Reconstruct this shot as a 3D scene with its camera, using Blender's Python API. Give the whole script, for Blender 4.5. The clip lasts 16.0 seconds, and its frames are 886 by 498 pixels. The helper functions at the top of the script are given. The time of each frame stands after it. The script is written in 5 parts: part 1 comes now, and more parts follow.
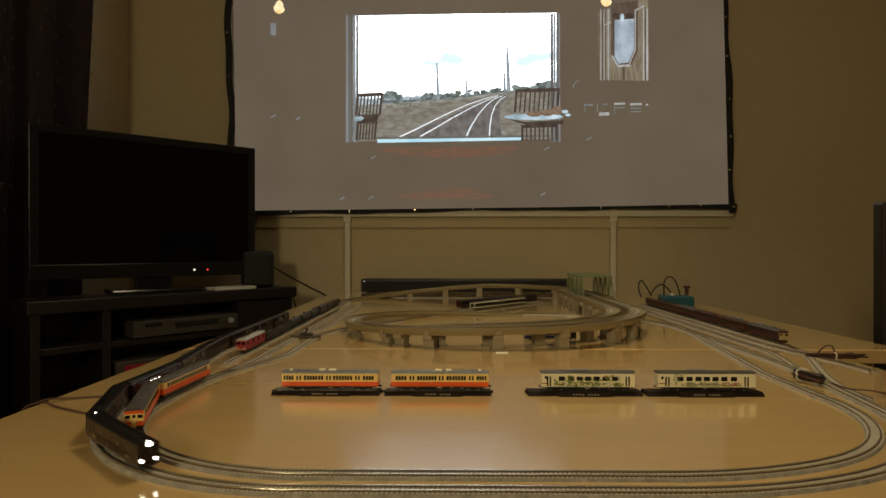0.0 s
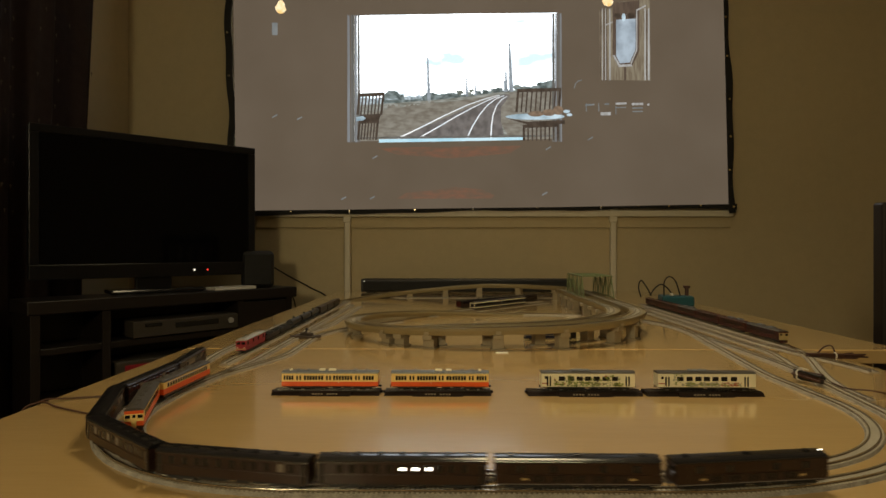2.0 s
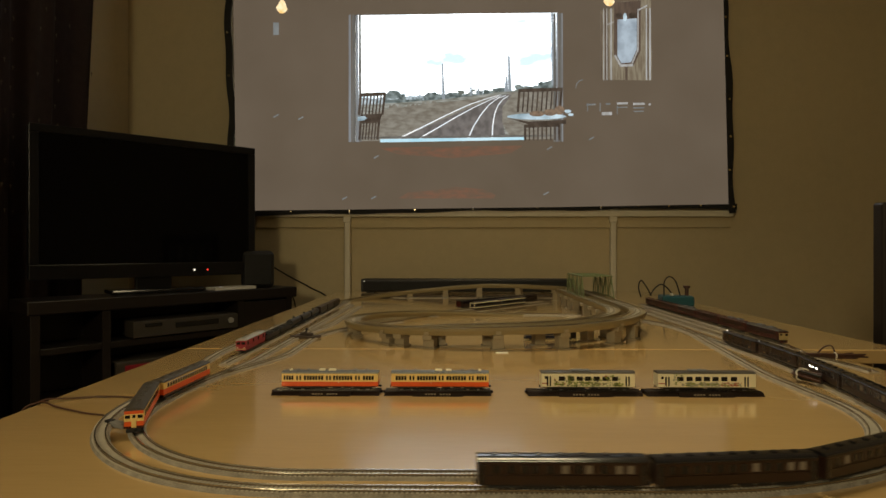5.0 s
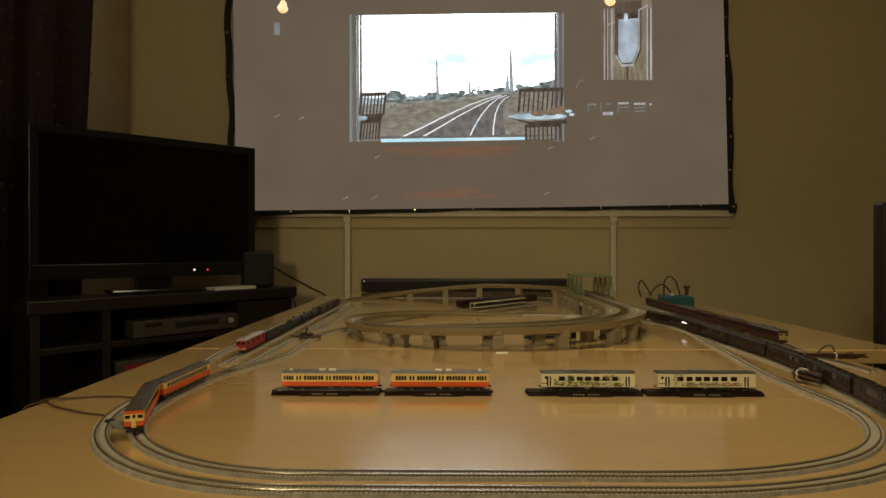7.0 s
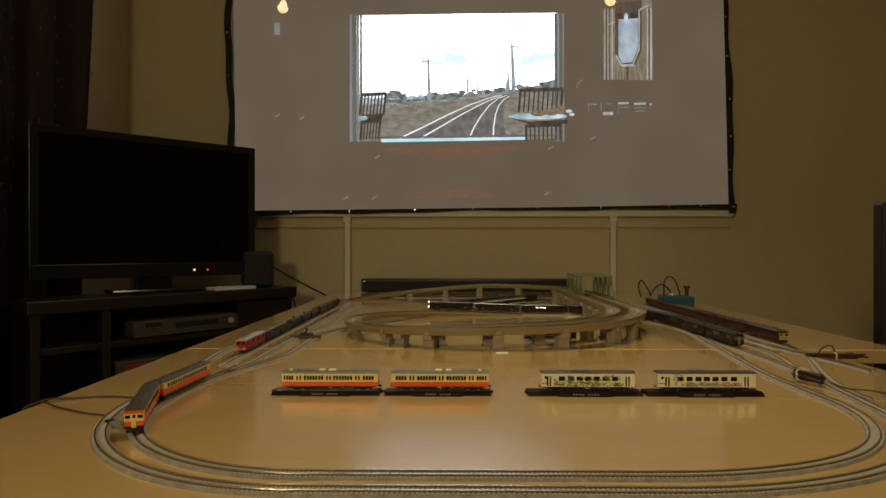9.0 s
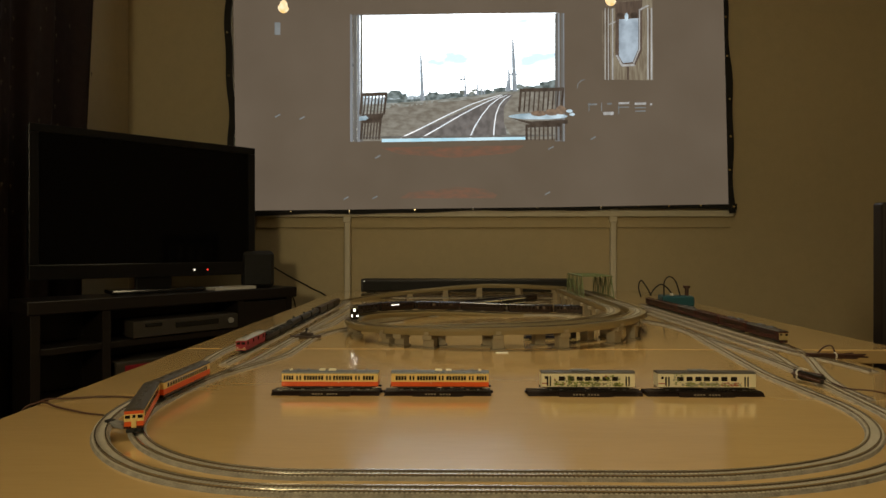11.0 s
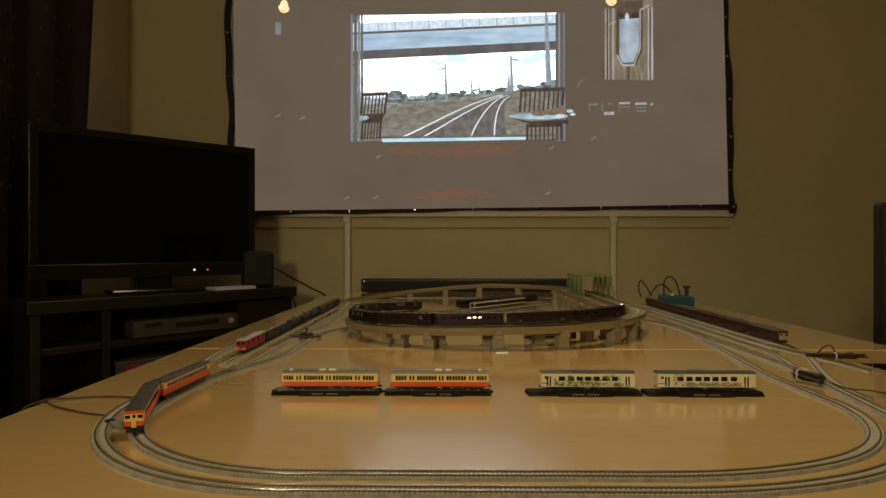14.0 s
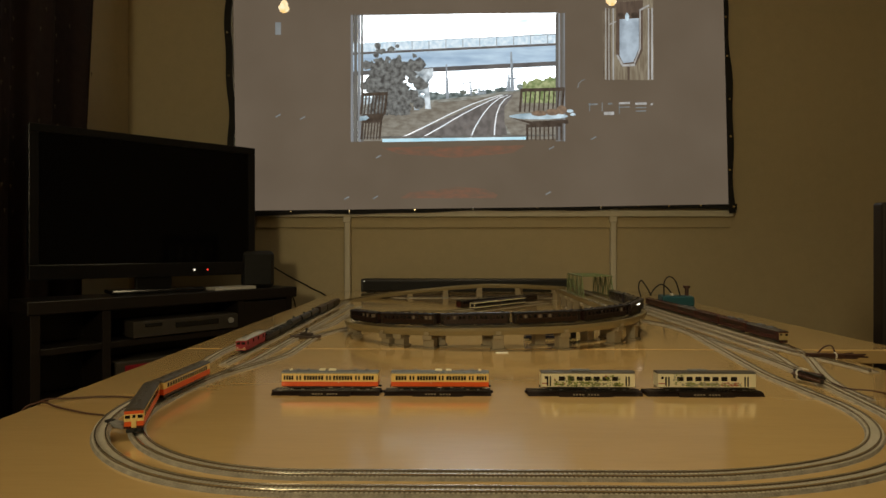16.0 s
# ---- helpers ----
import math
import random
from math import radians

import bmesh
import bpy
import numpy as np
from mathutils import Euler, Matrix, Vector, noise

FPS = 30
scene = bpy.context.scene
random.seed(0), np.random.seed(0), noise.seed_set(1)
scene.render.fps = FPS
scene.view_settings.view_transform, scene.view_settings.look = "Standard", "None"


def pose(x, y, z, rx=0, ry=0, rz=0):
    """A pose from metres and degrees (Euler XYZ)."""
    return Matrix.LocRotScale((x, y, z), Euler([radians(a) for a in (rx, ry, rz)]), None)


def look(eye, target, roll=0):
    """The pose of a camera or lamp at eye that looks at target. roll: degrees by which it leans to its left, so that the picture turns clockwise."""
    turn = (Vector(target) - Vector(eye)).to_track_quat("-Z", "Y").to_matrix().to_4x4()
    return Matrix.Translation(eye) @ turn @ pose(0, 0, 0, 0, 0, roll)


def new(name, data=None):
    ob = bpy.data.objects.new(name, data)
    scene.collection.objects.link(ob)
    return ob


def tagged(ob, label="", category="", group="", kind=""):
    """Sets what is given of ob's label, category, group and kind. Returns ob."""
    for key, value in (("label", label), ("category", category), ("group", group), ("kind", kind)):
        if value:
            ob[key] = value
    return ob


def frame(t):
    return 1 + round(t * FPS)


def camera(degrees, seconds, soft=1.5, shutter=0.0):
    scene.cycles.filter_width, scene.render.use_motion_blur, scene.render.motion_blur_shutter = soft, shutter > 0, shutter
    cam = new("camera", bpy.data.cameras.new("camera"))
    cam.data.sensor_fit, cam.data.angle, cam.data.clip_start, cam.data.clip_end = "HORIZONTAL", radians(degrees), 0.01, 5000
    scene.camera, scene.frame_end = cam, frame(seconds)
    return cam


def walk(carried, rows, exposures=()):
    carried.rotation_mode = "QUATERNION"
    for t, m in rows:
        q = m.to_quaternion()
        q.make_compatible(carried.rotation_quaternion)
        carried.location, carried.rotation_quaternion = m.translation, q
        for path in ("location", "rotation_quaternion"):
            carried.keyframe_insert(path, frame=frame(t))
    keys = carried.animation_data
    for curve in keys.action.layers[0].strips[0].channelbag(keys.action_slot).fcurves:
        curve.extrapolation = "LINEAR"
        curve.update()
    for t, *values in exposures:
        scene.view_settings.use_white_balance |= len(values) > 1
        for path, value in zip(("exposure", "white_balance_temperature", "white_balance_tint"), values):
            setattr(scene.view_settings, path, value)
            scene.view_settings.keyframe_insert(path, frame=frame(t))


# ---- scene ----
TOP = 0.72          # height of the table top over the floor
EYE = TOP + 0.20

cam = camera(72.98, 16.0, soft=1.5, shutter=0.5)
VIEW = pose(0, 0, EYE, 89.95, 0, 0.70)
walk(cam, [(0.0, VIEW), (16.0, VIEW)], exposures=[(0.0, 0.0), (16.0, 0.0)])

# ---- world and lamps ----
world = bpy.data.worlds.new("night")
scene.world = world
world.use_nodes = True
world.node_tree.nodes["Background"].inputs[0].default_value = (0.02, 0.025, 0.04, 1)
world.node_tree.nodes["Background"].inputs[1].default_value = 0.05


def lamp(name, kind, m, energy, color, size=0.3, size_y=None, spread=180):
    data = bpy.data.lights.new(name, kind)
    data.energy, data.color = energy, color
    if kind == "AREA":
        data.size, data.spread = size, radians(spread)
        if size_y:
            data.shape, data.size_y = "RECTANGLE", size_y
    else:
        data.shadow_soft_size = size
    ob = new(name, data)
    ob.matrix_world = m
    return ob


CEIL = 2.45
# warm key from behind left; its source is unseen, its kind assumed
lamp("unseen_key_light", "AREA", look((-0.92, -1.45, 1.72), (0.35, 1.4, TOP)), 15.5, (1.0, 0.82, 0.48), 0.4, spread=160)
# fill added over the table to brighten its middle; no source known
lamp("table_fill_light", "AREA", look((0.25, 1.15, CEIL - 0.14), (0.25, 1.15, 0)), 6.0, (1.0, 0.82, 0.48), 0.4, spread=125)

# ---- materials ----


def material(name, color, rough=0.5, metal=0.0, vary=0.15, scale=60.0, bump=0.0, coat=0.0, spec=0.5, piece=0.0, stretch=(1, 1, 1), second=None):
    """Base colour broken up by noise at two scales; bump adds fine relief."""
    m = bpy.data.materials.new(name)
    m.use_nodes = True
    nt = m.node_tree
    n, link = nt.nodes, nt.links.new
    bsdf = n["Principled BSDF"]
    bsdf.inputs["Roughness"].default_value = rough
    bsdf.inputs["Metallic"].default_value = metal
    bsdf.inputs["Coat Weight"].default_value, bsdf.inputs["Coat Roughness"].default_value = coat, 0.10
    bsdf.inputs["Specular IOR Level"].default_value = spec
    tc, mp = n.new("ShaderNodeTexCoord"), n.new("ShaderNodeMapping")
    mp.inputs["Scale"].default_value = stretch
    link(tc.outputs["Object"], mp.inputs["Vector"])
    fine, wide = n.new("ShaderNodeTexNoise"), n.new("ShaderNodeTexNoise")
    fine.inputs["Scale"].default_value, wide.inputs["Scale"].default_value = scale, scale / 9
    fine.inputs["Detail"].default_value, wide.inputs["Detail"].default_value = 6, 3
    link(mp.outputs[0], fine.inputs["Vector"])
    link(mp.outputs[0], wide.inputs["Vector"])
    mix = n.new("ShaderNodeMath")
    mix.operation = "MULTIPLY_ADD"
    mix.inputs[1].default_value = 0.5
    half = n.new("ShaderNodeMath")
    half.operation = "MULTIPLY"
    half.inputs[1].default_value = 0.5
    link(wide.outputs[0], half.inputs[0])
    link(fine.outputs[0], mix.inputs[0])
    link(half.outputs[0], mix.inputs[2])
    value = mix.outputs[0]
    if piece:
        info, add = n.new("ShaderNodeObjectInfo"), n.new("ShaderNodeMath")
        add.operation = "MULTIPLY_ADD"
        add.inputs[1].default_value = piece
        link(info.outputs["Random"], add.inputs[0])
        link(value, add.inputs[2])
        value = add.outputs[0]
    ramp = n.new("ShaderNodeValToRGB")
    ramp.color_ramp.elements[0].position, ramp.color_ramp.elements[1].position = 0.3, 0.7
    other = second or color
    ramp.color_ramp.elements[0].color = (*[c * (1 - vary) for c in color], 1)
    ramp.color_ramp.elements[1].color = (*[min(1, c * (1 + vary)) for c in other], 1)
    link(value, ramp.inputs[0])
    link(ramp.outputs[0], bsdf.inputs["Base Color"])
    if bump:
        b = n.new("ShaderNodeBump")
        b.inputs["Strength"].default_value = bump
        b.inputs["Distance"].default_value = 0.002
        link(fine.outputs[0], b.inputs["Height"])
        link(b.outputs[0], bsdf.inputs["Normal"])
    return m


def glow(name, color, strength):
    m = bpy.data.materials.new(name)
    m.use_nodes = True
    bsdf = m.node_tree.nodes["Principled BSDF"]
    bsdf.inputs["Base Color"].default_value = (0.02, 0.02, 0.02, 1)
    bsdf.inputs["Emission Color"].default_value = (*color, 1)
    bsdf.inputs["Emission Strength"].default_value = strength
    return m


M_WALL = material("cream_wallpaper", (0.52, 0.44, 0.275), 0.8, vary=0.05, scale=220, bump=0.25)
M_CEIL = material("white_ceiling", (0.75, 0.73, 0.68), 0.85, vary=0.04, scale=80, bump=0.1)
M_FLOOR = material("brown_floor", (0.16, 0.09, 0.045), 0.4, vary=0.25, scale=20, stretch=(1, 8, 1))
M_TABLE = material("beech_laminate", (0.62, 0.42, 0.18), 0.17, vary=0.06, scale=26, bump=0.012, stretch=(1, 9, 1), spec=1.0, coat=1.0)
M_TABLE_EDGE = material("dark_table_edge", (0.25, 0.15, 0.07), 0.5)
M_STEEL = material("grey_steel", (0.35, 0.35, 0.35), 0.35, 0.9, vary=0.05)
M_BALLAST = material("grey_ballast", (0.33, 0.305, 0.26), 0.85, vary=0.45, scale=900, bump=0.8)
M_SLEEPER = material("concrete_grey_sleeper", (0.48, 0.445, 0.37), 0.35, vary=0.12, piece=0.2)
M_WEB = material("brown_rail_web", (0.115, 0.082, 0.045), 0.5, vary=0.15)
M_RAIL = material("nickel_rail", (0.66, 0.62, 0.54), 0.26, 1.0, vary=0.08)
M_VIADUCT = material("tan_viaduct_plastic", (0.25, 0.202, 0.105), 0.45, vary=0.08, scale=200)
M_PIER = material("grey_pier_plastic", (0.33, 0.28, 0.19), 0.55, vary=0.08, scale=200)
M_BLACK = material("black_plastic", (0.012, 0.012, 0.013), 0.4, vary=0.2)
M_GLOSS = material("gloss_black", (0.008, 0.008, 0.009), 0.12, vary=0.1)
M_SCREEN_CLOTH = material("white_screen_cloth", (0.80, 0.79, 0.76), 0.9, vary=0.015, scale=300, bump=0.05)
M_SCREEN_EDGE = material("black_webbing", (0.012, 0.012, 0.012), 0.8, vary=0.2, bump=0.3, scale=400)
M_WHITE_PIPE = material("cream_paint", (0.66, 0.62, 0.50), 0.5, vary=0.04)

# ---- mesh helpers ----


def part(name, bm, mat, parent=None, label="", m=None, smooth=False):
    """One bmesh as one mesh object, under a thing or a part."""
    me = bpy.data.meshes.new(name)
    bm.normal_update()
    bm.to_mesh(me)
    bm.free()
    for one in (mat if isinstance(mat, (list, tuple)) else [mat]):
        me.materials.append(one)
    if smooth:
        me.shade_smooth()
    ob = new(name, me)
    if m is not None:
        ob.matrix_world = m
    if parent is not None:
        ob.parent = parent
    if label:
        ob["label"] = label
    return ob


def thing(name, m, label, category, group="", kind=""):
    ob = new(name)
    ob.empty_display_size = 0.02
    ob.matrix_world = m
    return tagged(ob, label, category, group, kind)


def box(bm, lo, hi, bevel=0.0, mat=0, segments=2):
    """An axis-aligned box from corner lo to corner hi, with rounded edges."""
    made = bmesh.ops.create_cube(bm, size=1.0)
    lo, hi = Vector(lo), Vector(hi)
    for v in made["verts"]:
        v.co = Vector([(a + b) / 2 + c * (b - a) for a, b, c in zip(lo, hi, v.co)])
    faces = list({f for v in made["verts"] for f in v.link_faces})
    if bevel:
        edges = list({e for v in made["verts"] for e in v.link_edges})
        out = bmesh.ops.bevel(bm, geom=edges, offset=bevel, segments=segments, affect="EDGES", profile=0.5)
        faces = [f for f in out["faces"]] + [f for f in faces if f.is_valid]
    for f in faces:
        f.material_index = mat
    return faces


def boxes(*specs):
    bm = bmesh.new()
    for s in specs:
        box(bm, *s)
    return bm


def rod(bm, a, b, r, sides=12, r2=None, mat=0):
    """A round bar from a to b."""
    a, b = Vector(a), Vector(b)
    turn = (b - a).to_track_quat("Z", "Y").to_matrix().to_4x4()
    made = bmesh.ops.create_cone(bm, cap_ends=True, segments=sides, radius1=r, radius2=r if r2 is None else r2, depth=(b - a).length,
                                 matrix=Matrix.Translation((a + b) / 2) @ turn)
    for f in {f for v in made["verts"] for f in v.link_faces}:
        f.material_index = mat
    return made


def sweep(bm, rows, profile, close=True, mat=0, caps=True):
    """A profile of (side, up) points carried along rows of (place, heading)."""
    rings = []
    for p, h in rows:
        side = Vector((math.sin(h), -math.cos(h), 0))
        rings.append([bm.verts.new(Vector(p) + side * a + Vector((0, 0, b))) for a, b in profile])
    n = len(profile)
    for r0, r1 in zip(rings, rings[1:]):
        for i in range(n if close else n - 1):
            f = bm.faces.new((r0[i], r1[i], r1[(i + 1) % n], r0[(i + 1) % n]))
            f.material_index = mat
    if close and caps:
        bm.faces.new(rings[0][::-1])
        bm.faces.new(rings[-1])


def tube(bm, points, r, sides=8):
    """A round cord through points."""
    rings = []
    pts = [Vector(p) for p in points]
    for i, p in enumerate(pts):
        d = (pts[min(i + 1, len(pts) - 1)] - pts[max(i - 1, 0)]).normalized()
        x = d.orthogonal().normalized() if i == 0 else (last - d * last.dot(d)).normalized()
        last = x
        y = d.cross(x)
        rings.append([bm.verts.new(p + (x * math.cos(k * math.tau / sides) + y * math.sin(k * math.tau / sides)) * r) for k in range(sides)])
    for r0, r1 in zip(rings, rings[1:]):
        for k in range(sides):
            bm.faces.new((r0[k], r0[(k + 1) % sides], r1[(k + 1) % sides], r1[k]))
    bm.faces.new(rings[0][::-1])
    bm.faces.new(rings[-1])


def curve_points(points, steps=8):
    """A smooth line through points."""
    pts = [Vector(p) for p in points]
    pts = [2 * pts[0] - pts[1]] + pts + [2 * pts[-1] - pts[-2]]
    out = []
    for a, b, c, d in zip(pts, pts[1:], pts[2:], pts[3:]):
        for k in range(steps):
            t = k / steps
            out.append(0.5 * (2 * b + (c - a) * t + (2 * a - 5 * b + 4 * c - d) * t * t + (3 * b - a - 3 * c + d) * t ** 3))
    return out + [pts[-2]]


# ---- lines of track ----


class Line:
    """A track's centre line on the table: straights, arcs and blends, with a height profile of (length, height) knots."""

    def __init__(self, x, y, heading):
        self.rows = [(x, y, radians(heading), 0.0)]
        self.knots = [(0.0, 0.0)]

    def straight(self, length):
        x, y, h, s = self.rows[-1]
        n = max(2, int(length / 0.008))
        for k in range(1, n + 1):
            d = length * k / n
            self.rows.append((x + math.cos(h) * d, y + math.sin(h) * d, h, s + d))
        return self

    def arc(self, radius, turn):
        x, y, h, s = self.rows[-1]
        a = radians(turn)
        side = 1 if a > 0 else -1
        cx, cy = x - math.sin(h) * radius * side, y + math.cos(h) * radius * side
        n = max(4, int(abs(a) * radius / 0.008))
        for k in range(1, n + 1):
            b = h + a * k / n
            self.rows.append((cx + math.sin(b) * radius * side, cy - math.cos(b) * radius * side, b, s + abs(a) * radius * k / n))
        return self

    def shift(self, length, side):
        """An S-bend that moves the line sideways (left is positive)."""
        x, y, h, s = self.rows[-1]
        px, py = x, y
        for k in range(1, 33):
            t = k / 32
            off = side * (3 * t * t - 2 * t ** 3)
            slope = side * 6 * (t - t * t) / length
            qx = x + math.cos(h) * length * t - math.sin(h) * off
            qy = y + math.sin(h) * length * t + math.cos(h) * off
            s += math.hypot(qx - px, qy - py)
            px, py = qx, qy
            self.rows.append((qx, qy, h + math.atan(slope), s))
        x0, y0, h0, s0 = self.rows[-1]
        self.rows[-1] = (x0, y0, h, s0)
        return self

    @property
    def length(self):
        return self.rows[-1][3]

    def heights(self, *knots):
        self.knots = list(knots)
        return self

    def up(self, s):
        if s <= self.knots[0][0]:
            return self.knots[0][1]
        for (a, za), (b, zb) in zip(self.knots, self.knots[1:]):
            if s <= b:
                t = (s - a) / (b - a)
                return za + (zb - za) * (3 * t * t - 2 * t ** 3) * 0.35 + (zb - za) * t * 0.65
        return self.knots[-1][1]

    def at(self, s):
        s = max(0.0, min(self.length - 1e-6, s))
        lo, hi = 0, len(self.rows) - 1
        while hi - lo > 1:
            mid = (lo + hi) // 2
            if self.rows[mid][3] <= s:
                lo = mid
            else:
                hi = mid
        a, b = self.rows[lo], self.rows[hi]
        t = (s - a[3]) / max(1e-9, b[3] - a[3])
        return Vector((a[0] + (b[0] - a[0]) * t, a[1] + (b[1] - a[1]) * t, self.up(s))), a[2] + (b[2] - a[2]) * t

    def piece(self, s0, s1, step=0.012):
        n = max(2, int((s1 - s0) / step))
        return [self.at(s0 + (s1 - s0) * k / n) for k in range(n + 1)]


# the line that the brown train runs, from the left far straight round the whole layout
MAIN = Line(-0.438, 2.12, -90).straight(0.97).shift(0.30, 0.030).straight(0.081)
MAIN.arc(0.281, 90)
S0 = MAIN.length                       # start of the near straight
MAIN.straight(0.310).arc(0.441, 24).arc(0.279, 57).straight(0.20).arc(0.9, 9).straight(0.424).arc(0.30, 90)
S_IN = MAIN.length                     # inside the spiral, at table level
MAIN.straight(MAIN.rows[-1][0] - 0.0695).arc(0.3085, 180)
S_FRONT = MAIN.length                  # start of the viaduct's front
MAIN.straight(0.0645).arc(0.32, 90)
S_BRIDGE = MAIN.length
MAIN.straight(0.616).arc(0.32, 90)
S_BACK = MAIN.length
MAIN.straight(0.25).arc(0.322, 88)
MAIN.heights((0, 0), (S_IN + 0.02, 0.0), (S_IN + 0.20 + 0.44, 0.024), (S_FRONT + 0.05, 0.043), (S_BRIDGE - 0.1, 0.052), (S_BACK, 0.052), (S_BACK + 0.6, 0.0), (99, 0))
BED = 0.0055        # rail head over the bed's underside

# ---- the room ----
WALL_Y, WALL_L, WALL_R, WALL_B = 2.92, -1.58, 2.3, -2.2


def slab(name, lo, hi, mat, label, category):
    return tagged(part(name, boxes((lo, hi)), mat), label, category, kind="structure")


slab("floor", (WALL_L - 0.1, WALL_B - 0.1, -0.1), (WALL_R + 0.1, WALL_Y + 0.1, 0), M_FLOOR, "dark brown wooden floor of the room", "floor")
slab("ceiling", (WALL_L - 0.1, WALL_B - 0.1, CEIL), (WALL_R + 0.1, WALL_Y + 0.1, CEIL + 0.1), M_CEIL, "plain white ceiling of the room", "ceiling")
slab("wall_north", (WALL_L - 0.1, WALL_Y, 0), (WALL_R + 0.1, WALL_Y + 0.1, CEIL), M_WALL, "cream papered wall behind the projection screen", "wall")
slab("wall_west", (WALL_L - 0.1, WALL_B, 0), (WALL_L, WALL_Y, CEIL), M_WALL, "cream papered wall beside the curtain", "wall")
slab("wall_east", (WALL_R, WALL_B, 0), (WALL_R + 0.1, WALL_Y, CEIL), M_WALL, "cream papered wall of the room", "wall")
slab("wall_south", (WALL_L - 0.1, WALL_B - 0.1, 0), (WALL_R + 0.1, WALL_B, CEIL), M_WALL, "cream papered wall behind the viewer", "wall")


def table(y0, y1, right):
    t = thing("table", pose(0, 0, 0), "wide table with a pale beech laminate top", "table", "tables pushed together")
    part("tabletop", boxes(((-0.53, y0, TOP - 0.028), (right, y1, TOP), 0.0025)), M_TABLE, t)
    part("apron", boxes(((-0.49, y0 + 0.04, TOP - 0.08), (right - 0.04, y1 - 0.04, TOP - 0.03))), M_TABLE_EDGE, t)
    for x in (-0.47, right - 0.06):
        for y in (y0 + 0.07, y1 - 0.07):
            bm = bmesh.new()
            rod(bm, (x, y, 0), (x, y, TOP - 0.03), 0.02, 16)
            part("leg", bm, M_STEEL, t, "round steel leg")
    return t


table(0.10, 1.189, 0.715)
table(1.192, 2.84, 0.90)

# ---- tracks ----
BED_PROFILE = [(-0.0095, 0.0), (0.0095, 0.0), (0.0080, 0.0032), (-0.0080, 0.0032)]
SLEEPER_LO, SLEEPER_HI = (-0.00105, -0.0076, 0.003), (0.00105, 0.0076, 0.0037)
SLEEPER_PITCH = 0.0041


def sleepers(bm, line, s0, s1, pitch=SLEEPER_PITCH):
    n = int((s1 - s0) / pitch)
    for k in range(n):
        p, h = line.at(s0 + (k + 0.5) * pitch)
        c, s = math.cos(h), math.sin(h)
        lo, hi = SLEEPER_LO, SLEEPER_HI
        vs = []
        for z in (lo[2], hi[2]):
            for u, v in ((lo[0], lo[1]), (hi[0], lo[1]), (hi[0], hi[1]), (lo[0], hi[1])):
                vs.append(bm.verts.new((p.x + u * c - v * s, p.y + u * s + v * c, p.z + z)))
        for q in ((4, 5, 6, 7), (0, 1, 5, 4), (1, 2, 6, 5), (2, 3, 7, 6), (3, 0, 4, 7)):
            bm.faces.new([vs[i] for i in q])


TRACKS = []


def track(line, s0, s1, label, base=TOP, step=0.012, loose=()):
    """Track with a ballast bed, two rails and sleepers. loose: a stretch whose sleepers are built one by one later."""
    TRACKS.append(label)
    t = thing("model_track", pose(0, 0, base - 0.0002 * len(TRACKS)), label, "model track", "model railway tracks")
    rows = line.piece(s0, s1, step)
    bm = bmesh.new()
    sweep(bm, rows, BED_PROFILE)
    part("ballast_bed", bm, M_BALLAST, t, "grey granulated ballast bed")
    for side in (-0.0049, 0.0049):
        bm = bmesh.new()
        sweep(bm, rows, [(side - 0.00055, BED - 0.0006), (side + 0.00055, BED - 0.0006), (side + 0.00055, BED), (side - 0.00055, BED)])
        sweep(bm, rows, [(side - 0.0010, 0.0034), (side + 0.0010, 0.0034), (side + 0.0003, 0.0042), (side + 0.0003, BED - 0.0006), (side - 0.0003, BED - 0.0006), (side - 0.0003, 0.0042)], mat=1)
        part("rail", bm, [M_RAIL, M_WEB], t, "nickel silver rail with a dark brown web")
    bm = bmesh.new()
    if loose:
        sleepers(bm, line, s0, loose[0])
        sleepers(bm, line, loose[1], s1)
    else:
        sleepers(bm, line, s0, s1)
    tagged(part("sleeper_run", bm, M_SLEEPER, t), kind="stuff")
    return t


MAIN_TRACK = track(MAIN, 0.0, S_IN + 0.05, "outer loop of grey model railway track on the table", loose=(S0, S0 + 75 * SLEEPER_PITCH))
INNER = Line(-0.346, 2.10, -90).straight(1.03).shift(0.26, -0.027).straight(0.041).arc(0.246, 90)
I0 = INNER.length
INNER.straight(0.313).arc(0.405, 24).arc(0.2423, 66).straight(0.12).arc(0.5, -8.5).straight(0.47)
INNER_TRACK = track(INNER, 0.0, INNER.length, "inner loop of grey model railway track on the table", loose=(I0, I0 + 75 * SLEEPER_PITCH))
# sidings
RED = Line(-0.388, 2.26, -90).straight(1.24)
track(RED, 0, RED.length, "grey siding under the red freight train")
FOURTH = Line(-0.310, 2.05, -90).straight(0.45).shift(0.30, -0.034)
track(FOURTH, 0, FOURTH.length, "grey siding beside the inner loop")
BRANCH = Line(-0.371, 0.86, 90).shift(0.28, -0.067).straight(0.16).arc(0.36, -42).straight(0.12)
track(BRANCH, 0, BRANCH.length, "grey branch track curving towards the viaduct")
RIGHT = Line(0.682, 2.15, -90).straight(0.92).shift(0.44, -0.133)
track(RIGHT, 0, RIGHT.length, "grey siding under the maroon train")
RIGHT_B = Line(0.614, 2.05, -90).straight(0.85).shift(0.34, -0.066)
track(RIGHT_B, 0, RIGHT_B.length, "grey siding beside the outer loop")
RIGHT_C = Line(0.648, 2.05, -90).straight(0.78).shift(0.30, 0.033)
